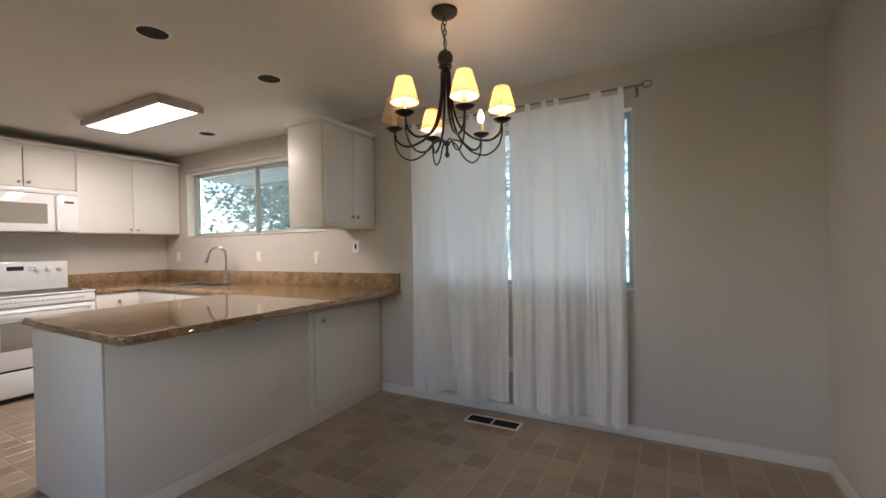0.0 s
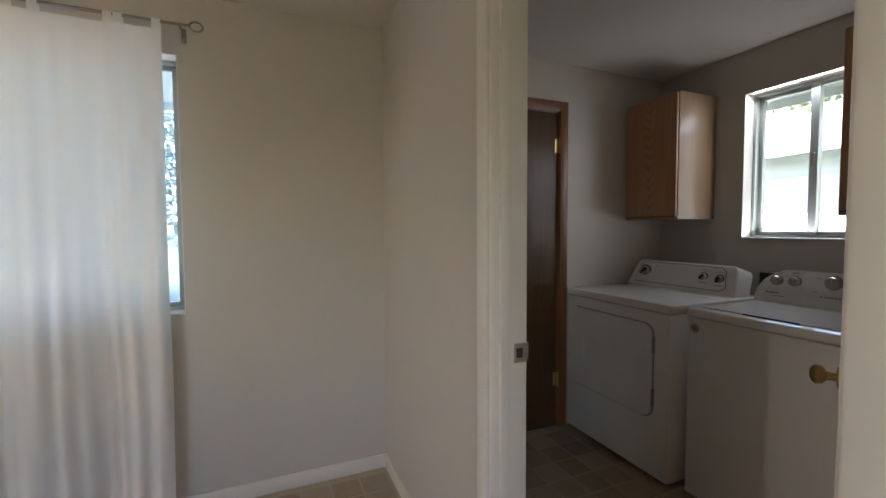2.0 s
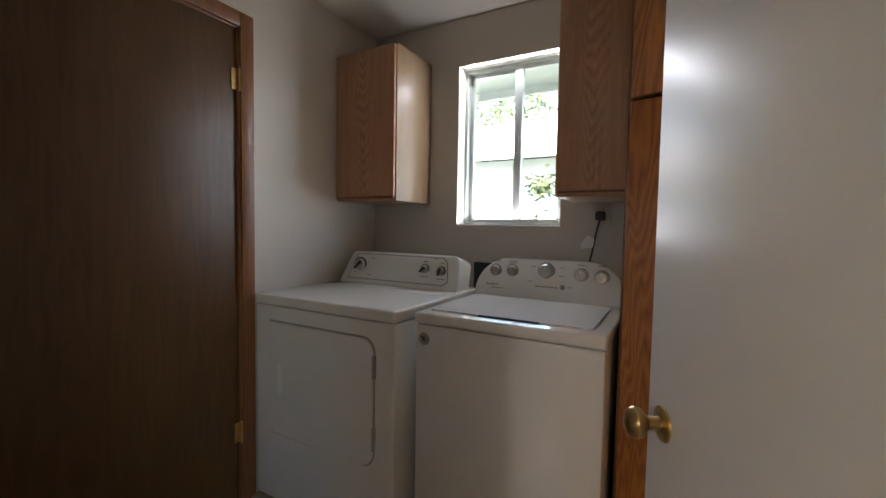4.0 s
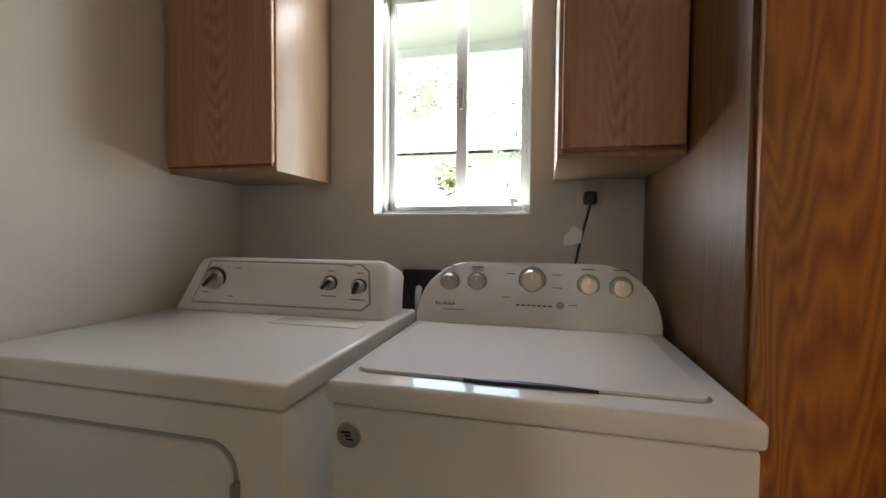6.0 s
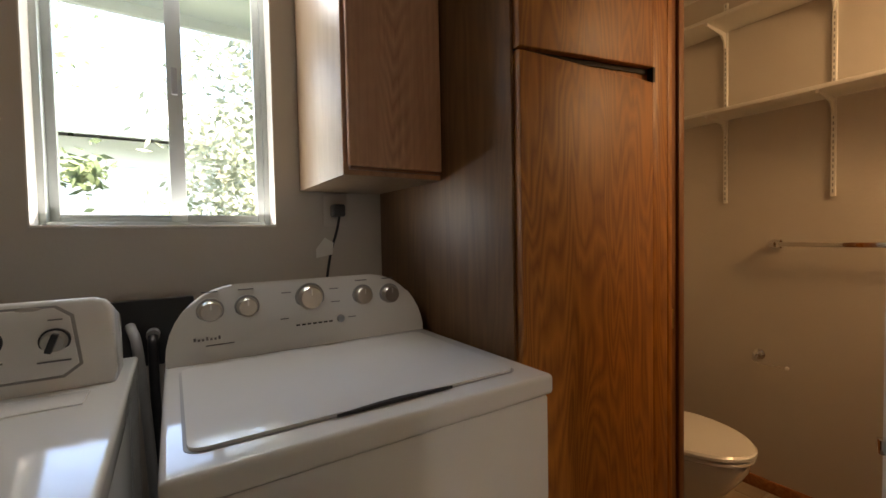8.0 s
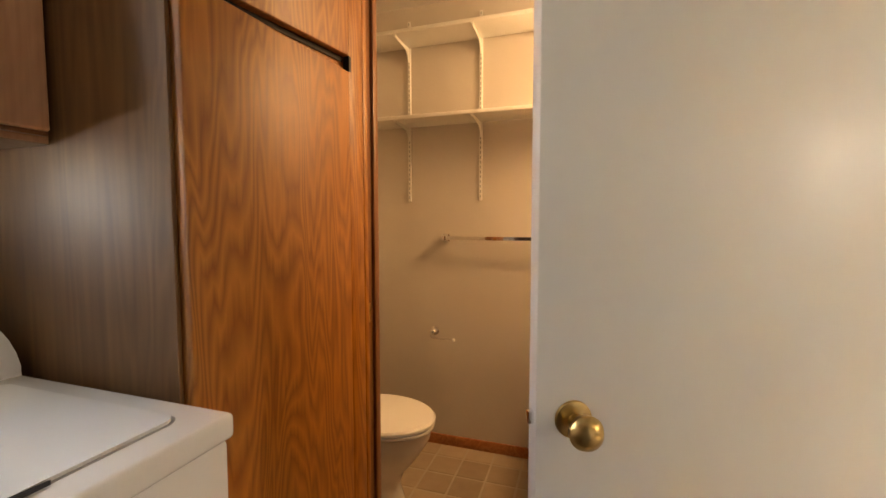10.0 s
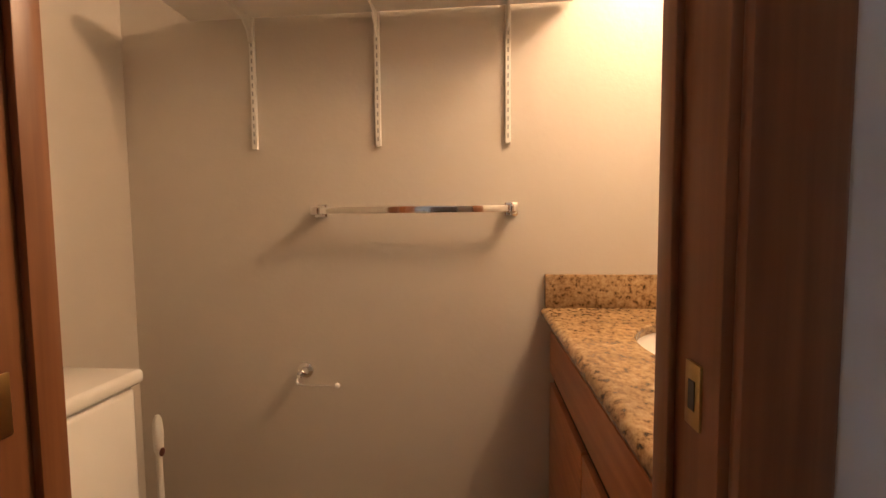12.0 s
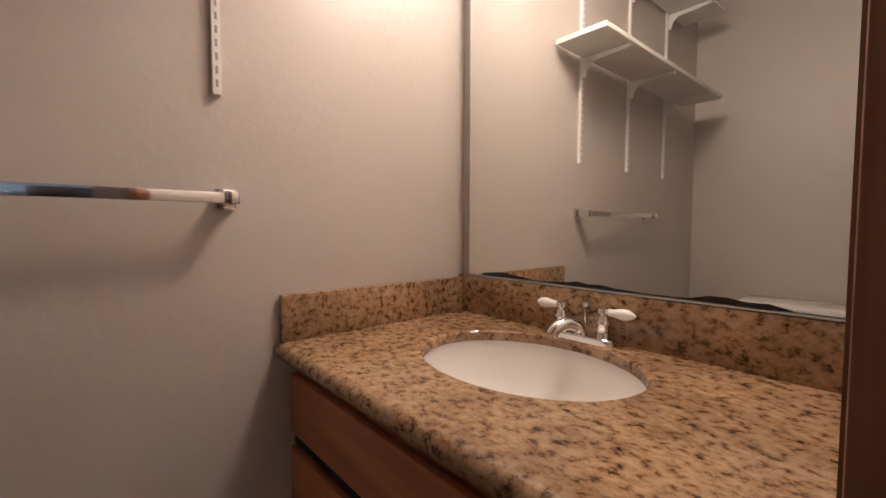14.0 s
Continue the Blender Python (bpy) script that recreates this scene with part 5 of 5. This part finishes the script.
part("backsplash", solid(XK + 0.0005, XK + 0.02, 2.26, YN - 0.021, CT1 + 0.0005, 1.045, bevel=0.002), GRAN_K, ct)


def base_unit(x0, x1, y0, y1, label, front, doors=1):
    u = thing("base_cabinet", ((x0 + x1) / 2, (y0 + y1) / 2, 0), label, "cabinet", "kitchen base cabinets")
    part("body", solid(x0, x1, y0, y1, 0.09, CT0 - 0.001), CABW, u)
    w = (x1 - x0 if front == "y" else y1 - y0) / doors
    for i in range(doors):
        if front == "y":
            a, b_ = x0 + w * i + 0.006, x0 + w * (i + 1) - 0.006
            part("drawer", solid(a, b_, y0 - 0.018, y0 - 0.0005, 0.70, 0.85, bevel=0.004), CABW, u)
            d_ = part("door", solid(a, b_, y0 - 0.018, y0 - 0.0005, 0.11, 0.69, bevel=0.004), CABW, u)
            part("knob", knob_at((b_ - 0.04, y0 - 0.018, 0.64), "y", -1), BRASS, d_)
        else:
            a, b_ = y0 + w * i + 0.006, y0 + w * (i + 1) - 0.006
            dr = part("drawer", solid(x1 + 0.0005, x1 + 0.018, a, b_, 0.70, 0.85, bevel=0.004), CABW, u)
            part("knob", knob_at((x1 + 0.018, (a + b_) / 2, 0.775), "x", 1), BRASS, dr)
            d_ = part("door", solid(x1 + 0.0005, x1 + 0.018, a, b_, 0.11, 0.69, bevel=0.004), CABW, u)
            part("knob", knob_at((x1 + 0.018, a + 0.04, 0.64), "x", 1), BRASS, d_)
    return u


base_unit(XK + 0.002, -4.83, 2.262, 2.66, "white painted corner base cabinet beside the range", "x")
base_unit(-4.82, -3.46, 2.665, YN - 0.002, "white painted sink base cabinet", "y", 2)
dwsh = thing("dishwasher", (-3.15, 2.95, 0), "built-in dishwasher with a black control strip", "dishwasher")
part("body", solid(-3.455, -2.86, 2.67, YN - 0.002, 0.09, CT0 - 0.001), CABW, dwsh)
part("door", solid(-3.45, -2.865, 2.642, 2.669, 0.11, 0.74, bevel=0.006), ENAMEL, dwsh)
part("control_strip", solid(-3.45, -2.865, 2.636, 2.669, 0.75, 0.86, bevel=0.006), BLACK, dwsh, "black control strip")

ks = thing("kitchen_sink", (-4.12, 2.95, CT1), "stainless steel double sink set in the countertop", "sink")
STEEL = material("stainless_steel", (0.55, 0.55, 0.54), 0.25, 1.0, 0.05, 60)
bm = bmesh.new()
for a, b_, c_, d in ((-4.50, -3.74, 2.78, 2.80), (-4.50, -3.74, 3.10, 3.14), (-4.50, -4.47, 2.80, 3.10), (-3.77, -3.74, 2.80, 3.10), (-4.14, -4.10, 2.80, 3.10)):
    box(bm, a, b_, c_, d, CT1 + 0.0005, CT1 + 0.007, 0.002)
part("rim", bm, STEEL, ks)
# flat dark sheets stand for the shaded depth of the steel basins
for a, b_ in ((-4.47, -4.14), (-4.10, -3.77)):
    part("basin_shade", solid(a, b_, 2.80, 3.10, CT1 + 0.0004, CT1 + 0.002), SHADOWGAP, ks)
kf = thing("kitchen_faucet", (-4.03, 3.12, CT1 + 0.007), "brushed nickel pull-down kitchen faucet with a high arc", "faucet")
fx, fy = -4.03, 3.12
part("base", lathe(bmesh.new(), (fx, fy, CT1 + 0.007), [(0.03, 0.0), (0.03, 0.006), (0.024, 0.012), (0.022, 0.10), (0.018, 0.115), (0.0, 0.118)]), NICKEL, kf)
dirn = Vector((-0.80, -0.60, 0)).normalized()
pts = [Vector((fx, fy, CT1 + 0.10)), Vector((fx, fy, CT1 + 0.30))] + [Vector((fx, fy, CT1 + 0.31)) + dirn * (0.085 - 0.085 * math.cos(a)) + Vector((0, 0, 0.085 * math.sin(a))) for a in [math.pi * i / 10 for i in range(1, 10)]]
part("arc", tube(bmesh.new(), smooth_path(pts, 4), 0.0125, 12), NICKEL, kf)
e_ = pts[-1]
part("spray_head", tube(bmesh.new(), [e_, e_ + dirn * 0.012 + Vector((0, 0, -0.03)), e_ + dirn * 0.035 + Vector((0, 0, -0.10))], [0.014, 0.017, 0.021], 14), NICKEL, kf)
part("lever", tube(bmesh.new(), [(fx + 0.02, fy, CT1 + 0.07), (fx + 0.05, fy - 0.01, CT1 + 0.085), (fx + 0.09, fy - 0.02, CT1 + 0.12)], [0.010, 0.007, 0.006], 10), NICKEL, kf)
part("deck_plate", solid(fx - 0.10, fx + 0.13, fy - 0.028, fy + 0.028, CT1 + 0.0005, CT1 + 0.008, bevel=0.003), BLACK, kf, "dark deck plate")

# range
RX1, RY0, RY1 = -4.775, 1.488, 2.248
rg = thing("electric_range", (-5.1, 1.95, 0), "white freestanding electric range", "range")
part("body", solid(XK + 0.02, RX1 - 0.03, RY0, RY1, 0.04, 0.90, bevel=0.004), ENAMEL, rg)
# black strips at toe and drawer stand for shade in those gaps
part("toe_gap_shade", solid(XK + 0.05, RX1 - 0.06, RY0 + 0.01, RY1 - 0.01, 0.0, 0.04), BLACK, rg)
part("drawer", solid(RX1 - 0.03, RX1, RY0 + 0.003, RY1 - 0.003, 0.05, 0.265, bevel=0.008), ENAMEL, rg)
part("drawer_gap_shade", solid(RX1 - 0.0295, RX1 - 0.012, RY0 + 0.006, RY1 - 0.006, 0.265, 0.282), BLACK, rg)
od = part("oven_door", solid(RX1 - 0.03, RX1 + 0.004, RY0 + 0.003, RY1 - 0.003, 0.282, 0.80, bevel=0.010), ENAMEL, rg)
part("oven_window", solid(RX1 + 0.0035, RX1 + 0.006, RY0 + 0.09, RY1 - 0.09, 0.45, 0.69, bevel=0.001), DARKG, od, "smoked oven window")
part("handle", tube(bmesh.new(), smooth_path([(RX1, RY0 + 0.05, 0.765), (RX1 + 0.045, RY0 + 0.10, 0.775), (RX1 + 0.05, (RY0 + RY1) / 2, 0.778), (RX1 + 0.045, RY1 - 0.10, 0.775), (RX1, RY1 - 0.05, 0.765)], 6), 0.015, 12), ENAMEL, od)
part("vent_trim", solid(RX1 - 0.03, RX1 + 0.006, RY0 + 0.003, RY1 - 0.003, 0.815, 0.895, bevel=0.008), ENAMEL, rg)
bm = bmesh.new()
for i in range(22):
    y = RY0 + 0.10 + i * 0.0262
    box(bm, RX1 + 0.0055, RX1 + 0.0068, y, y + 0.018, 0.85, 0.862)
part("vent_slots", bm, GREYP, rg)
part("cooktop", solid(XK + 0.02, RX1 + 0.012, RY0 - 0.002, RY1 + 0.002, 0.901, 0.918, bevel=0.006), ENAMEL, rg)
part("glass_top", solid(XK + 0.11, RX1 - 0.02, RY0 + 0.03, RY1 - 0.03, 0.9175, 0.9205), BLACK, rg, "dark glass cooktop")
bg = part("back_guard", solid(XK + 0.02, XK + 0.095, RY0, RY1, 0.918, 1.20, bevel=0.010), ENAMEL, rg)
part("display", solid(XK + 0.0945, XK + 0.0965, RY0 + 0.30, RY0 + 0.42, 1.115, 1.155), BLACK, bg)
for y in (RY0 + 0.06, RY0 + 0.14, RY1 - 0.24, RY1 - 0.16, RY1 - 0.07):
    part("burner_knob", knob_at((XK + 0.095, y, 1.125), "x", 1, 0.024), ENAMEL, bg)
bm = bmesh.new()
for i in range(3):
    for j in range(2):
        box(bm, XK + 0.0948, XK + 0.0962, RY0 + 0.45 + i * 0.02, RY0 + 0.462 + i * 0.02, 1.11 + j * 0.025, 1.12 + j * 0.025)
part("buttons", bm, GREYP, bg)

# cabinets over range and microwave
KX0, KX1 = XK + 0.0005, -5.15


def hanging(y0, y1, z0, z1, doors, label, knob_low=True):
    u = thing("kitchen_wall_cabinet", (XK, (y0 + y1) / 2, z0), label, "cabinet", "kitchen wall cabinets")
    part("body", solid(KX0, KX1, y0, y1, z0, z1, bevel=0.002), CABW, u)
    w = (y1 - y0) / doors
    for i in range(doors):
        a, b_ = y0 + w * i + 0.004, y0 + w * (i + 1) - 0.004
        d_ = part("door", solid(KX1 + 0.0005, KX1 + 0.019, a, b_, z0 + 0.008, z1 - 0.03, bevel=0.004), CABW, u)
        part("knob", knob_at((KX1 + 0.019, b_ - 0.03 if i % 2 == 0 else a + 0.03, z0 + 0.05), "x", 1), NICKEL, d_)
    return u


hanging(2.255, YN - 0.004, 1.475, 2.315, 2, "white painted two-door wall cabinet in the kitchen corner")
hanging(1.46, 2.250, 1.90, 2.315, 2, "white painted short wall cabinet above the microwave")
hanging(0.60, 1.455, 1.475, 2.315, 2, "white painted wall cabinet beside the microwave")
cor = single("cabinet_cornice", solid(KX0, KX1 + 0.045, 0.60, YN - 0.004, 2.3155, 2.345, bevel=0.006), CABW, (XK, 2, 2.3155), "white painted cornice on the kitchen wall cabinets", "cornice")
mw = thing("microwave", (XK, 1.86, 1.49), "white microwave oven mounted over the range", "microwave")
MX = -5.06
part("body", solid(KX0, MX - 0.02, 1.465, 2.245, 1.48, 1.895, bevel=0.004), ENAMEL, mw)
part("door", solid(MX - 0.02, MX, 1.468, 2.065, 1.485, 1.845, bevel=0.008), ENAMEL, mw)
part("window", solid(MX - 0.0005, MX + 0.0015, 1.52, 2.00, 1.56, 1.75), DARKG, mw, "grey microwave window")
part("grille", solid(MX - 0.02, MX - 0.003, 1.468, 2.242, 1.848, 1.893, bevel=0.004), ENAMEL, mw)
part("handle", solid(MX, MX + 0.035, 2.055, 2.085, 1.495, 1.835, bevel=0.012, seg=3), ENAMEL, mw)
cp = part("control_panel", solid(MX - 0.02, MX - 0.001, 2.088, 2.242, 1.485, 1.845, bevel=0.006), ENAMEL, mw)
part("display", solid(MX - 0.0015, MX + 0.0005, 2.13, 2.205, 1.765, 1.785), BLACK, cp)

# ceiling fittings
fl = thing("ceiling_light", (-3.73, 2.16, H), "lit rectangular fluorescent ceiling light with a pale wooden frame", "ceiling light")
LX0, LX1, LY0, LY1 = -4.32, -3.12, 1.99, 2.345
part("housing", solid(LX0 + 0.012, LX1 - 0.012, LY0 + 0.012, LY1 - 0.012, H - 0.05, H), TRIM, fl)
for a in ((LX0, LX1, LY0, LY0 + 0.03), (LX0, LX1, LY1 - 0.03, LY1), (LX0, LX0 + 0.03, LY0 + 0.03, LY1 - 0.03), (LX1 - 0.03, LX1, LY0 + 0.03, LY1 - 0.03)):
    part("frame", solid(*a, H - 0.062, H - 0.012, bevel=0.003), FRAMEW, fl, "pale wooden frame rail")
part("diffuser", solid(LX0 + 0.031, LX1 - 0.031, LY0 + 0.031, LY1 - 0.031, H - 0.060, H - 0.0505, bevel=0.002), TUBE, fl, "glowing white diffuser")
for x, y in ((-2.222, 1.513), (-2.21, 2.238), (-3.866, 2.843)):
    rl = thing("recessed_light", (x, y, H), "unlit recessed ceiling light with a white ring", "ceiling light", "recessed ceiling lights")
    part("ring", lathe(bmesh.new(), (x, y, H), [(0.088, 0.0), (0.087, -0.004), (0.074, -0.006), (0.072, -0.001)]), PLASTW, rl)
    # flat disc darkened to stand for shade inside the opening
    part("baffle", lathe(bmesh.new(), (x, y, H), [(0.0, -0.0012), (0.0735, -0.0012), (0.0735, -0.0022), (0.0, -0.0022)]), SHADOWGAP, rl, "flat dark disc standing for the shaded baffle opening")
kr = thing("kitchen_curtain_rod", (-3.9, YN - 0.03, 2.235), "thin white curtain rod above the kitchen window", "curtain rod")
part("rod", rod((-5.02, YN - 0.03, 2.228), (-2.72, YN - 0.03, 2.228), 0.006, seg=10), TRIM, kr)
for x in (-5.0, -3.95, -2.74):
    part("bracket", solid(x - 0.006, x + 0.006, YN - 0.036, YN, 2.22, 2.245, bevel=0.002), RODM, kr)

# ---------------------------------------------------------------- outside
GRASS = material("grass", (0.10, 0.115, 0.055), 0.9, 0, 0.35, 3, 0.4, 30)
SIDING = material("neighbour_siding", (0.48, 0.53, 0.56), 0.6, 0, 0.04, 2)
ROOF = material("weathered_roof_shingle", (0.42, 0.40, 0.38), 0.9, 0, 0.12, 8, 0.4, 40)
SOFFIT = material("soffit_paint", (0.42, 0.46, 0.43), 0.7, 0, 0.05, 2)
BARK = material("bark", (0.12, 0.09, 0.07), 0.9, 0, 0.3, 12, 0.5, 25)


def leaf_mat(name, a, b_):
    m = sheer(name, a, 0.35)
    t = m.node_tree
    geo = t.nodes.new("ShaderNodeNewGeometry")
    r = t.nodes.new("ShaderNodeValToRGB")
    r.color_ramp.elements[0].color, r.color_ramp.elements[1].color = (*a, 1), (*b_, 1)
    t.links.new(geo.outputs["Random Per Island"], r.inputs["Fac"])
    for n in t.nodes:
        if n.type in ("BSDF_DIFFUSE", "BSDF_TRANSLUCENT"):
            t.links.new(r.outputs["Color"], n.inputs["Color"])
    return m


LEAF = leaf_mat("tree_leaf", (0.05, 0.07, 0.04), (0.15, 0.19, 0.10))
# grey-green leaf tones raised to put overexposed glare into the colour
LEAFG = leaf_mat("paled_grey_green_leaf", (0.13, 0.15, 0.105), (0.29, 0.31, 0.23))
LEAF2 = leaf_mat("shrub_leaf", (0.06, 0.11, 0.03), (0.20, 0.27, 0.08))

single("ground", solid(-400, 400, -400, 400, -0.62, -0.32), GRASS, (0, 0, 0), "mown green lawn round the house", "ground", kind="structure")
for nm, a in (("eave_east", (XE + 0.17, XE + 0.95, YB, YN + 1.5)), ("eave_north", (XK - 0.6, XE + 0.17, YN + 0.17, YN + 1.55))):
    e = thing(nm, (a[0], a[2], 2.33), "grey painted roof eave over the windows", "eave", kind="structure")
    part("soffit", solid(*a, 2.335, 2.37), SOFFIT, e)
    if "east" in nm:
        part("fascia", solid(a[1], a[1] + 0.03, a[2], a[3], 2.28, 2.46, bevel=0.004), SOFFIT, e)
    else:
        part("fascia", solid(a[0], a[1], a[3], a[3] + 0.03, 2.28, 2.46, bevel=0.004), SOFFIT, e)

# invented slab: bounces sunlight up so the dining window glows low down
CONC = material("bounce_slab_concrete", (0.46, 0.46, 0.45), 0.85, 0, 0.08, 1.5, 0.2, 40)
single("patio", solid(-9.0, 4.5, YN + 0.17, 8.8, -0.33, -0.26, bevel=0.01), CONC, (-2, 6, -0.32), "added pale slab that bounces daylight into the dining window", "patio", kind="structure")
nb = thing("neighbour_house", (11.0, 2.0, -0.32), "pale sided single-storey neighbouring house with a low roof", "house")
NX, NY0, NY1 = 8.2, -6.0, 8.5
part("wall", solid(NX, NX + 7, NY0, NY1, -0.32, 2.5), SIDING, nb)
for i in range(12):
    z = -0.25 + i * 0.22
    part("siding_board", prism(bmesh.new(), [(0, 0), (0.022, 0), (0.006, 0.215), (0, 0.215)], (NX, NY0, z), (-1, 0, 0), (0, 0, 1), NY1 - NY0), SIDING, nb)
rf = part("roof", prism(bmesh.new(), [(-0.6, 2.42), (4.0, 4.05), (8.0, 2.42), (8.0, 2.55), (4.0, 4.2), (-0.6, 2.56)], (NX, NY1 + 0.4, 0), (1, 0, 0), (0, 0, 1), NY1 - NY0 + 0.8), ROOF, nb, "weathered shingle roof", smooth=False)
bm = bmesh.new()
part("gutter", box(bm, NX - 0.72, NX - 0.60, NY0 - 0.4, NY1 + 0.4, 2.42, 2.54, 0.02), SIDING, nb)
part("roof_vent", solid(NX + 1.2, NX + 1.5, 3.8, 4.15, 2.95, 3.18, bevel=0.02), GREYP, nb)


def leaves(b, rng_, centre, radii, n, size, hollow=0.45):
    """Small folded leaves scattered through clumps."""
    c = Vector(centre)
    clumps = []
    for _ in range(max(6, n // 90)):
        d = Vector((rng_.gauss(0, 1), rng_.gauss(0, 1), rng_.gauss(0, 1))).normalized()
        k = rng_.uniform(hollow, 1.0)
        clumps.append(c + Vector((d.x * radii[0] * k, d.y * radii[1] * k, d.z * radii[2] * k)))
    for _ in range(n):
        q = rng_.choice(clumps)
        s = min(radii) * 0.30
        p = q + Vector((rng_.gauss(0, s), rng_.gauss(0, s), rng_.gauss(0, s * 0.8)))
        u = Vector((rng_.gauss(0, 1), rng_.gauss(0, 1), rng_.gauss(0, 0.7))).normalized() * size * rng_.uniform(0.6, 1.3)
        v = u.cross(Vector((rng_.gauss(0, 1), rng_.gauss(0, 1), rng_.gauss(0, 1)))).normalized() * size * 0.42
        a = b.verts.new(p - u)
        d1, d2 = b.verts.new(p + v), b.verts.new(p - v)
        e = b.verts.new(p + u)
        b.faces.new((a, d1, e, d2))


def tree(at, height, spread, seed, n, size, label, mat=None, group="garden trees"):
    rng_ = random.Random(seed)
    x, y, z = at
    t = thing("tree", at, label, "tree", group)
    tr = bmesh.new()
    bend = [Vector((x + rng_.uniform(-0.15, 0.15) * i, y + rng_.uniform(-0.15, 0.15) * i, z + height * 0.16 * i)) for i in range(5)]
    tube(tr, smooth_path(bend, 4), [0.14 * height / 5 * (1 - 0.04 * i) for i in range(17)], 9)
    part("trunk", tr, BARK, t)
    cr = bmesh.new()
    top_ = bend[-1]
    for i in range(6):
        a = rng_.uniform(0, 6.28)
        tip = top_ + Vector((math.cos(a) * spread * 0.6, math.sin(a) * spread * 0.6, rng_.uniform(-0.1, 0.25) * height))
        part("limb", tube(bmesh.new(), smooth_path([bend[2 + i % 3], (bend[3] + tip) / 2 + Vector((0, 0, 0.15)), tip], 4), [0.05 - 0.005 * k for k in range(9)], 6), BARK, t)
    leaves(cr, rng_, (x, y, z + height * 0.62), (spread, spread, height * 0.42), n, size)
    part("crown", cr, mat or LEAF, t, smooth=False)
    return t


tree((-6.2, 10.6, -0.32), 5.4, 2.3, 11, 5200, 0.11, "leafy broad tree behind the kitchen window")
tree((-9.6, 9.6, -0.32), 5.0, 2.2, 12, 4200, 0.11, "leafy green tree in the back garden")
tree((-3.2, 11.5, -0.32), 6.0, 2.4, 13, 4200, 0.12, "tall leafy tree behind the dining window")
tree((0.4, 12.5, -0.32), 5.5, 2.3, 14, 3600, 0.12, "leafy tree at the end of the lawn")
tree((-13.0, 12.5, -0.32), 6.5, 3.0, 15, 4200, 0.13, "big leafy tree at the garden's end")
tree((6.0, 1.45, -0.32), 4.4, 0.78, 21, 9500, 0.05, "slender grey-green tree between the houses, leaves paled for glare", LEAFG)
tree((13.8, 6.2, -0.32), 7.0, 2.2, 22, 3200, 0.13, "leafy tree behind the neighbouring house")


def shrub(at, r, h, seed, n, label):
    b = bmesh.new()
    leaves(b, random.Random(seed), (at[0], at[1], at[2] + h * 0.5), (r, r, h * 0.5), n, 0.05, 0.2)
    s = thing("shrub", at, label, "shrub", "garden shrubs")
    part("foliage", b, LEAF, s, smooth=False)
    part("stem", rod(at, (at[0], at[1], at[2] + h * 0.6), 0.02, seg=8), BARK, s)
    return s


shrub((5.6, 3.02, -0.32), 0.27, 2.3, 31, 1500, "light green flowering shrub outside the laundry")
shrub((5.3, 2.25, -0.32), 0.45, 1.9, 32, 2400, "leafy garden shrub beside the fence line")
shrub((5.7, 3.9, -0.32), 0.40, 1.35, 33, 1000, "low leafy shrub by the neighbour's wall")
shrub((5.2, 1.0, -0.32), 0.50, 1.55, 34, 1200, "bushy green shrub under the slender tree")
for k, x in enumerate((-14, -11.5, -9, -6.5, -4, -1.5, 1.0, 3.5)):
    shrub((x, 14.5 + 0.4 * (k % 2), -0.32), 1.5, 3.0, 40 + k, 1500, "dense hedge shrub along the garden's end")

# ---------------------------------------------------------------- floor squares
S, G = 0.1525, 0.010


def tile_mesh():
    b = bmesh.new()
    h = (S - G) / 2
    w = 0.0016
    vs = [b.verts.new((sx * (h - o), sy * (h - o), z)) for z, o in ((0.0, 0.0), (w, 0.0025)) for sx, sy in ((-1, -1), (1, -1), (1, 1), (-1, 1))]
    for i in range(4):
        b.faces.new((vs[i], vs[(i + 1) % 4], vs[4 + (i + 1) % 4], vs[4 + i]))
    b.faces.new(vs[4:])
    me = bpy.data.meshes.new("square")
    b.to_mesh(me)
    b.free()
    me.materials.append(VINYL)
    return me


proto = tile_mesh()
verts, faces = [], []
base_v = [tuple(v.co) for v in proto.vertices]
base_f = [tuple(p.vertices) for p in proto.polygons]
count = 0
ix0, ix1 = math.floor(XK / S), math.ceil(XE / S)
iy0, iy1 = math.floor(YB / S), math.ceil(YN / S)
for i in range(ix0, ix1):
    for j in range(iy0, iy1):
        x, y = (i + 0.5) * S, (j + 0.5) * S + 0.02
        if not (XK < x < XE and YB < y < YN):
            continue
        near = (-2.1 < x < 0.93 and 1.75 < y < 3.26)
        if near and count < 300:
            ob = new("square", proto)
            ob.location = (x, y, 0.0002)
            ob.parent = floor
            count += 1
        else:
            k = len(verts)
            verts += [(x + vx, y + vy, 0.0002 + vz) for vx, vy, vz in base_v]
            faces += [tuple(k + q for q in f) for f in base_f]
me = bpy.data.meshes.new("far_squares")
me.from_pydata(verts, [], faces)
me.materials.append(VINYL)
ob = new("far_squares", me)
ob.parent = floor
tagged(ob, kind="stuff")
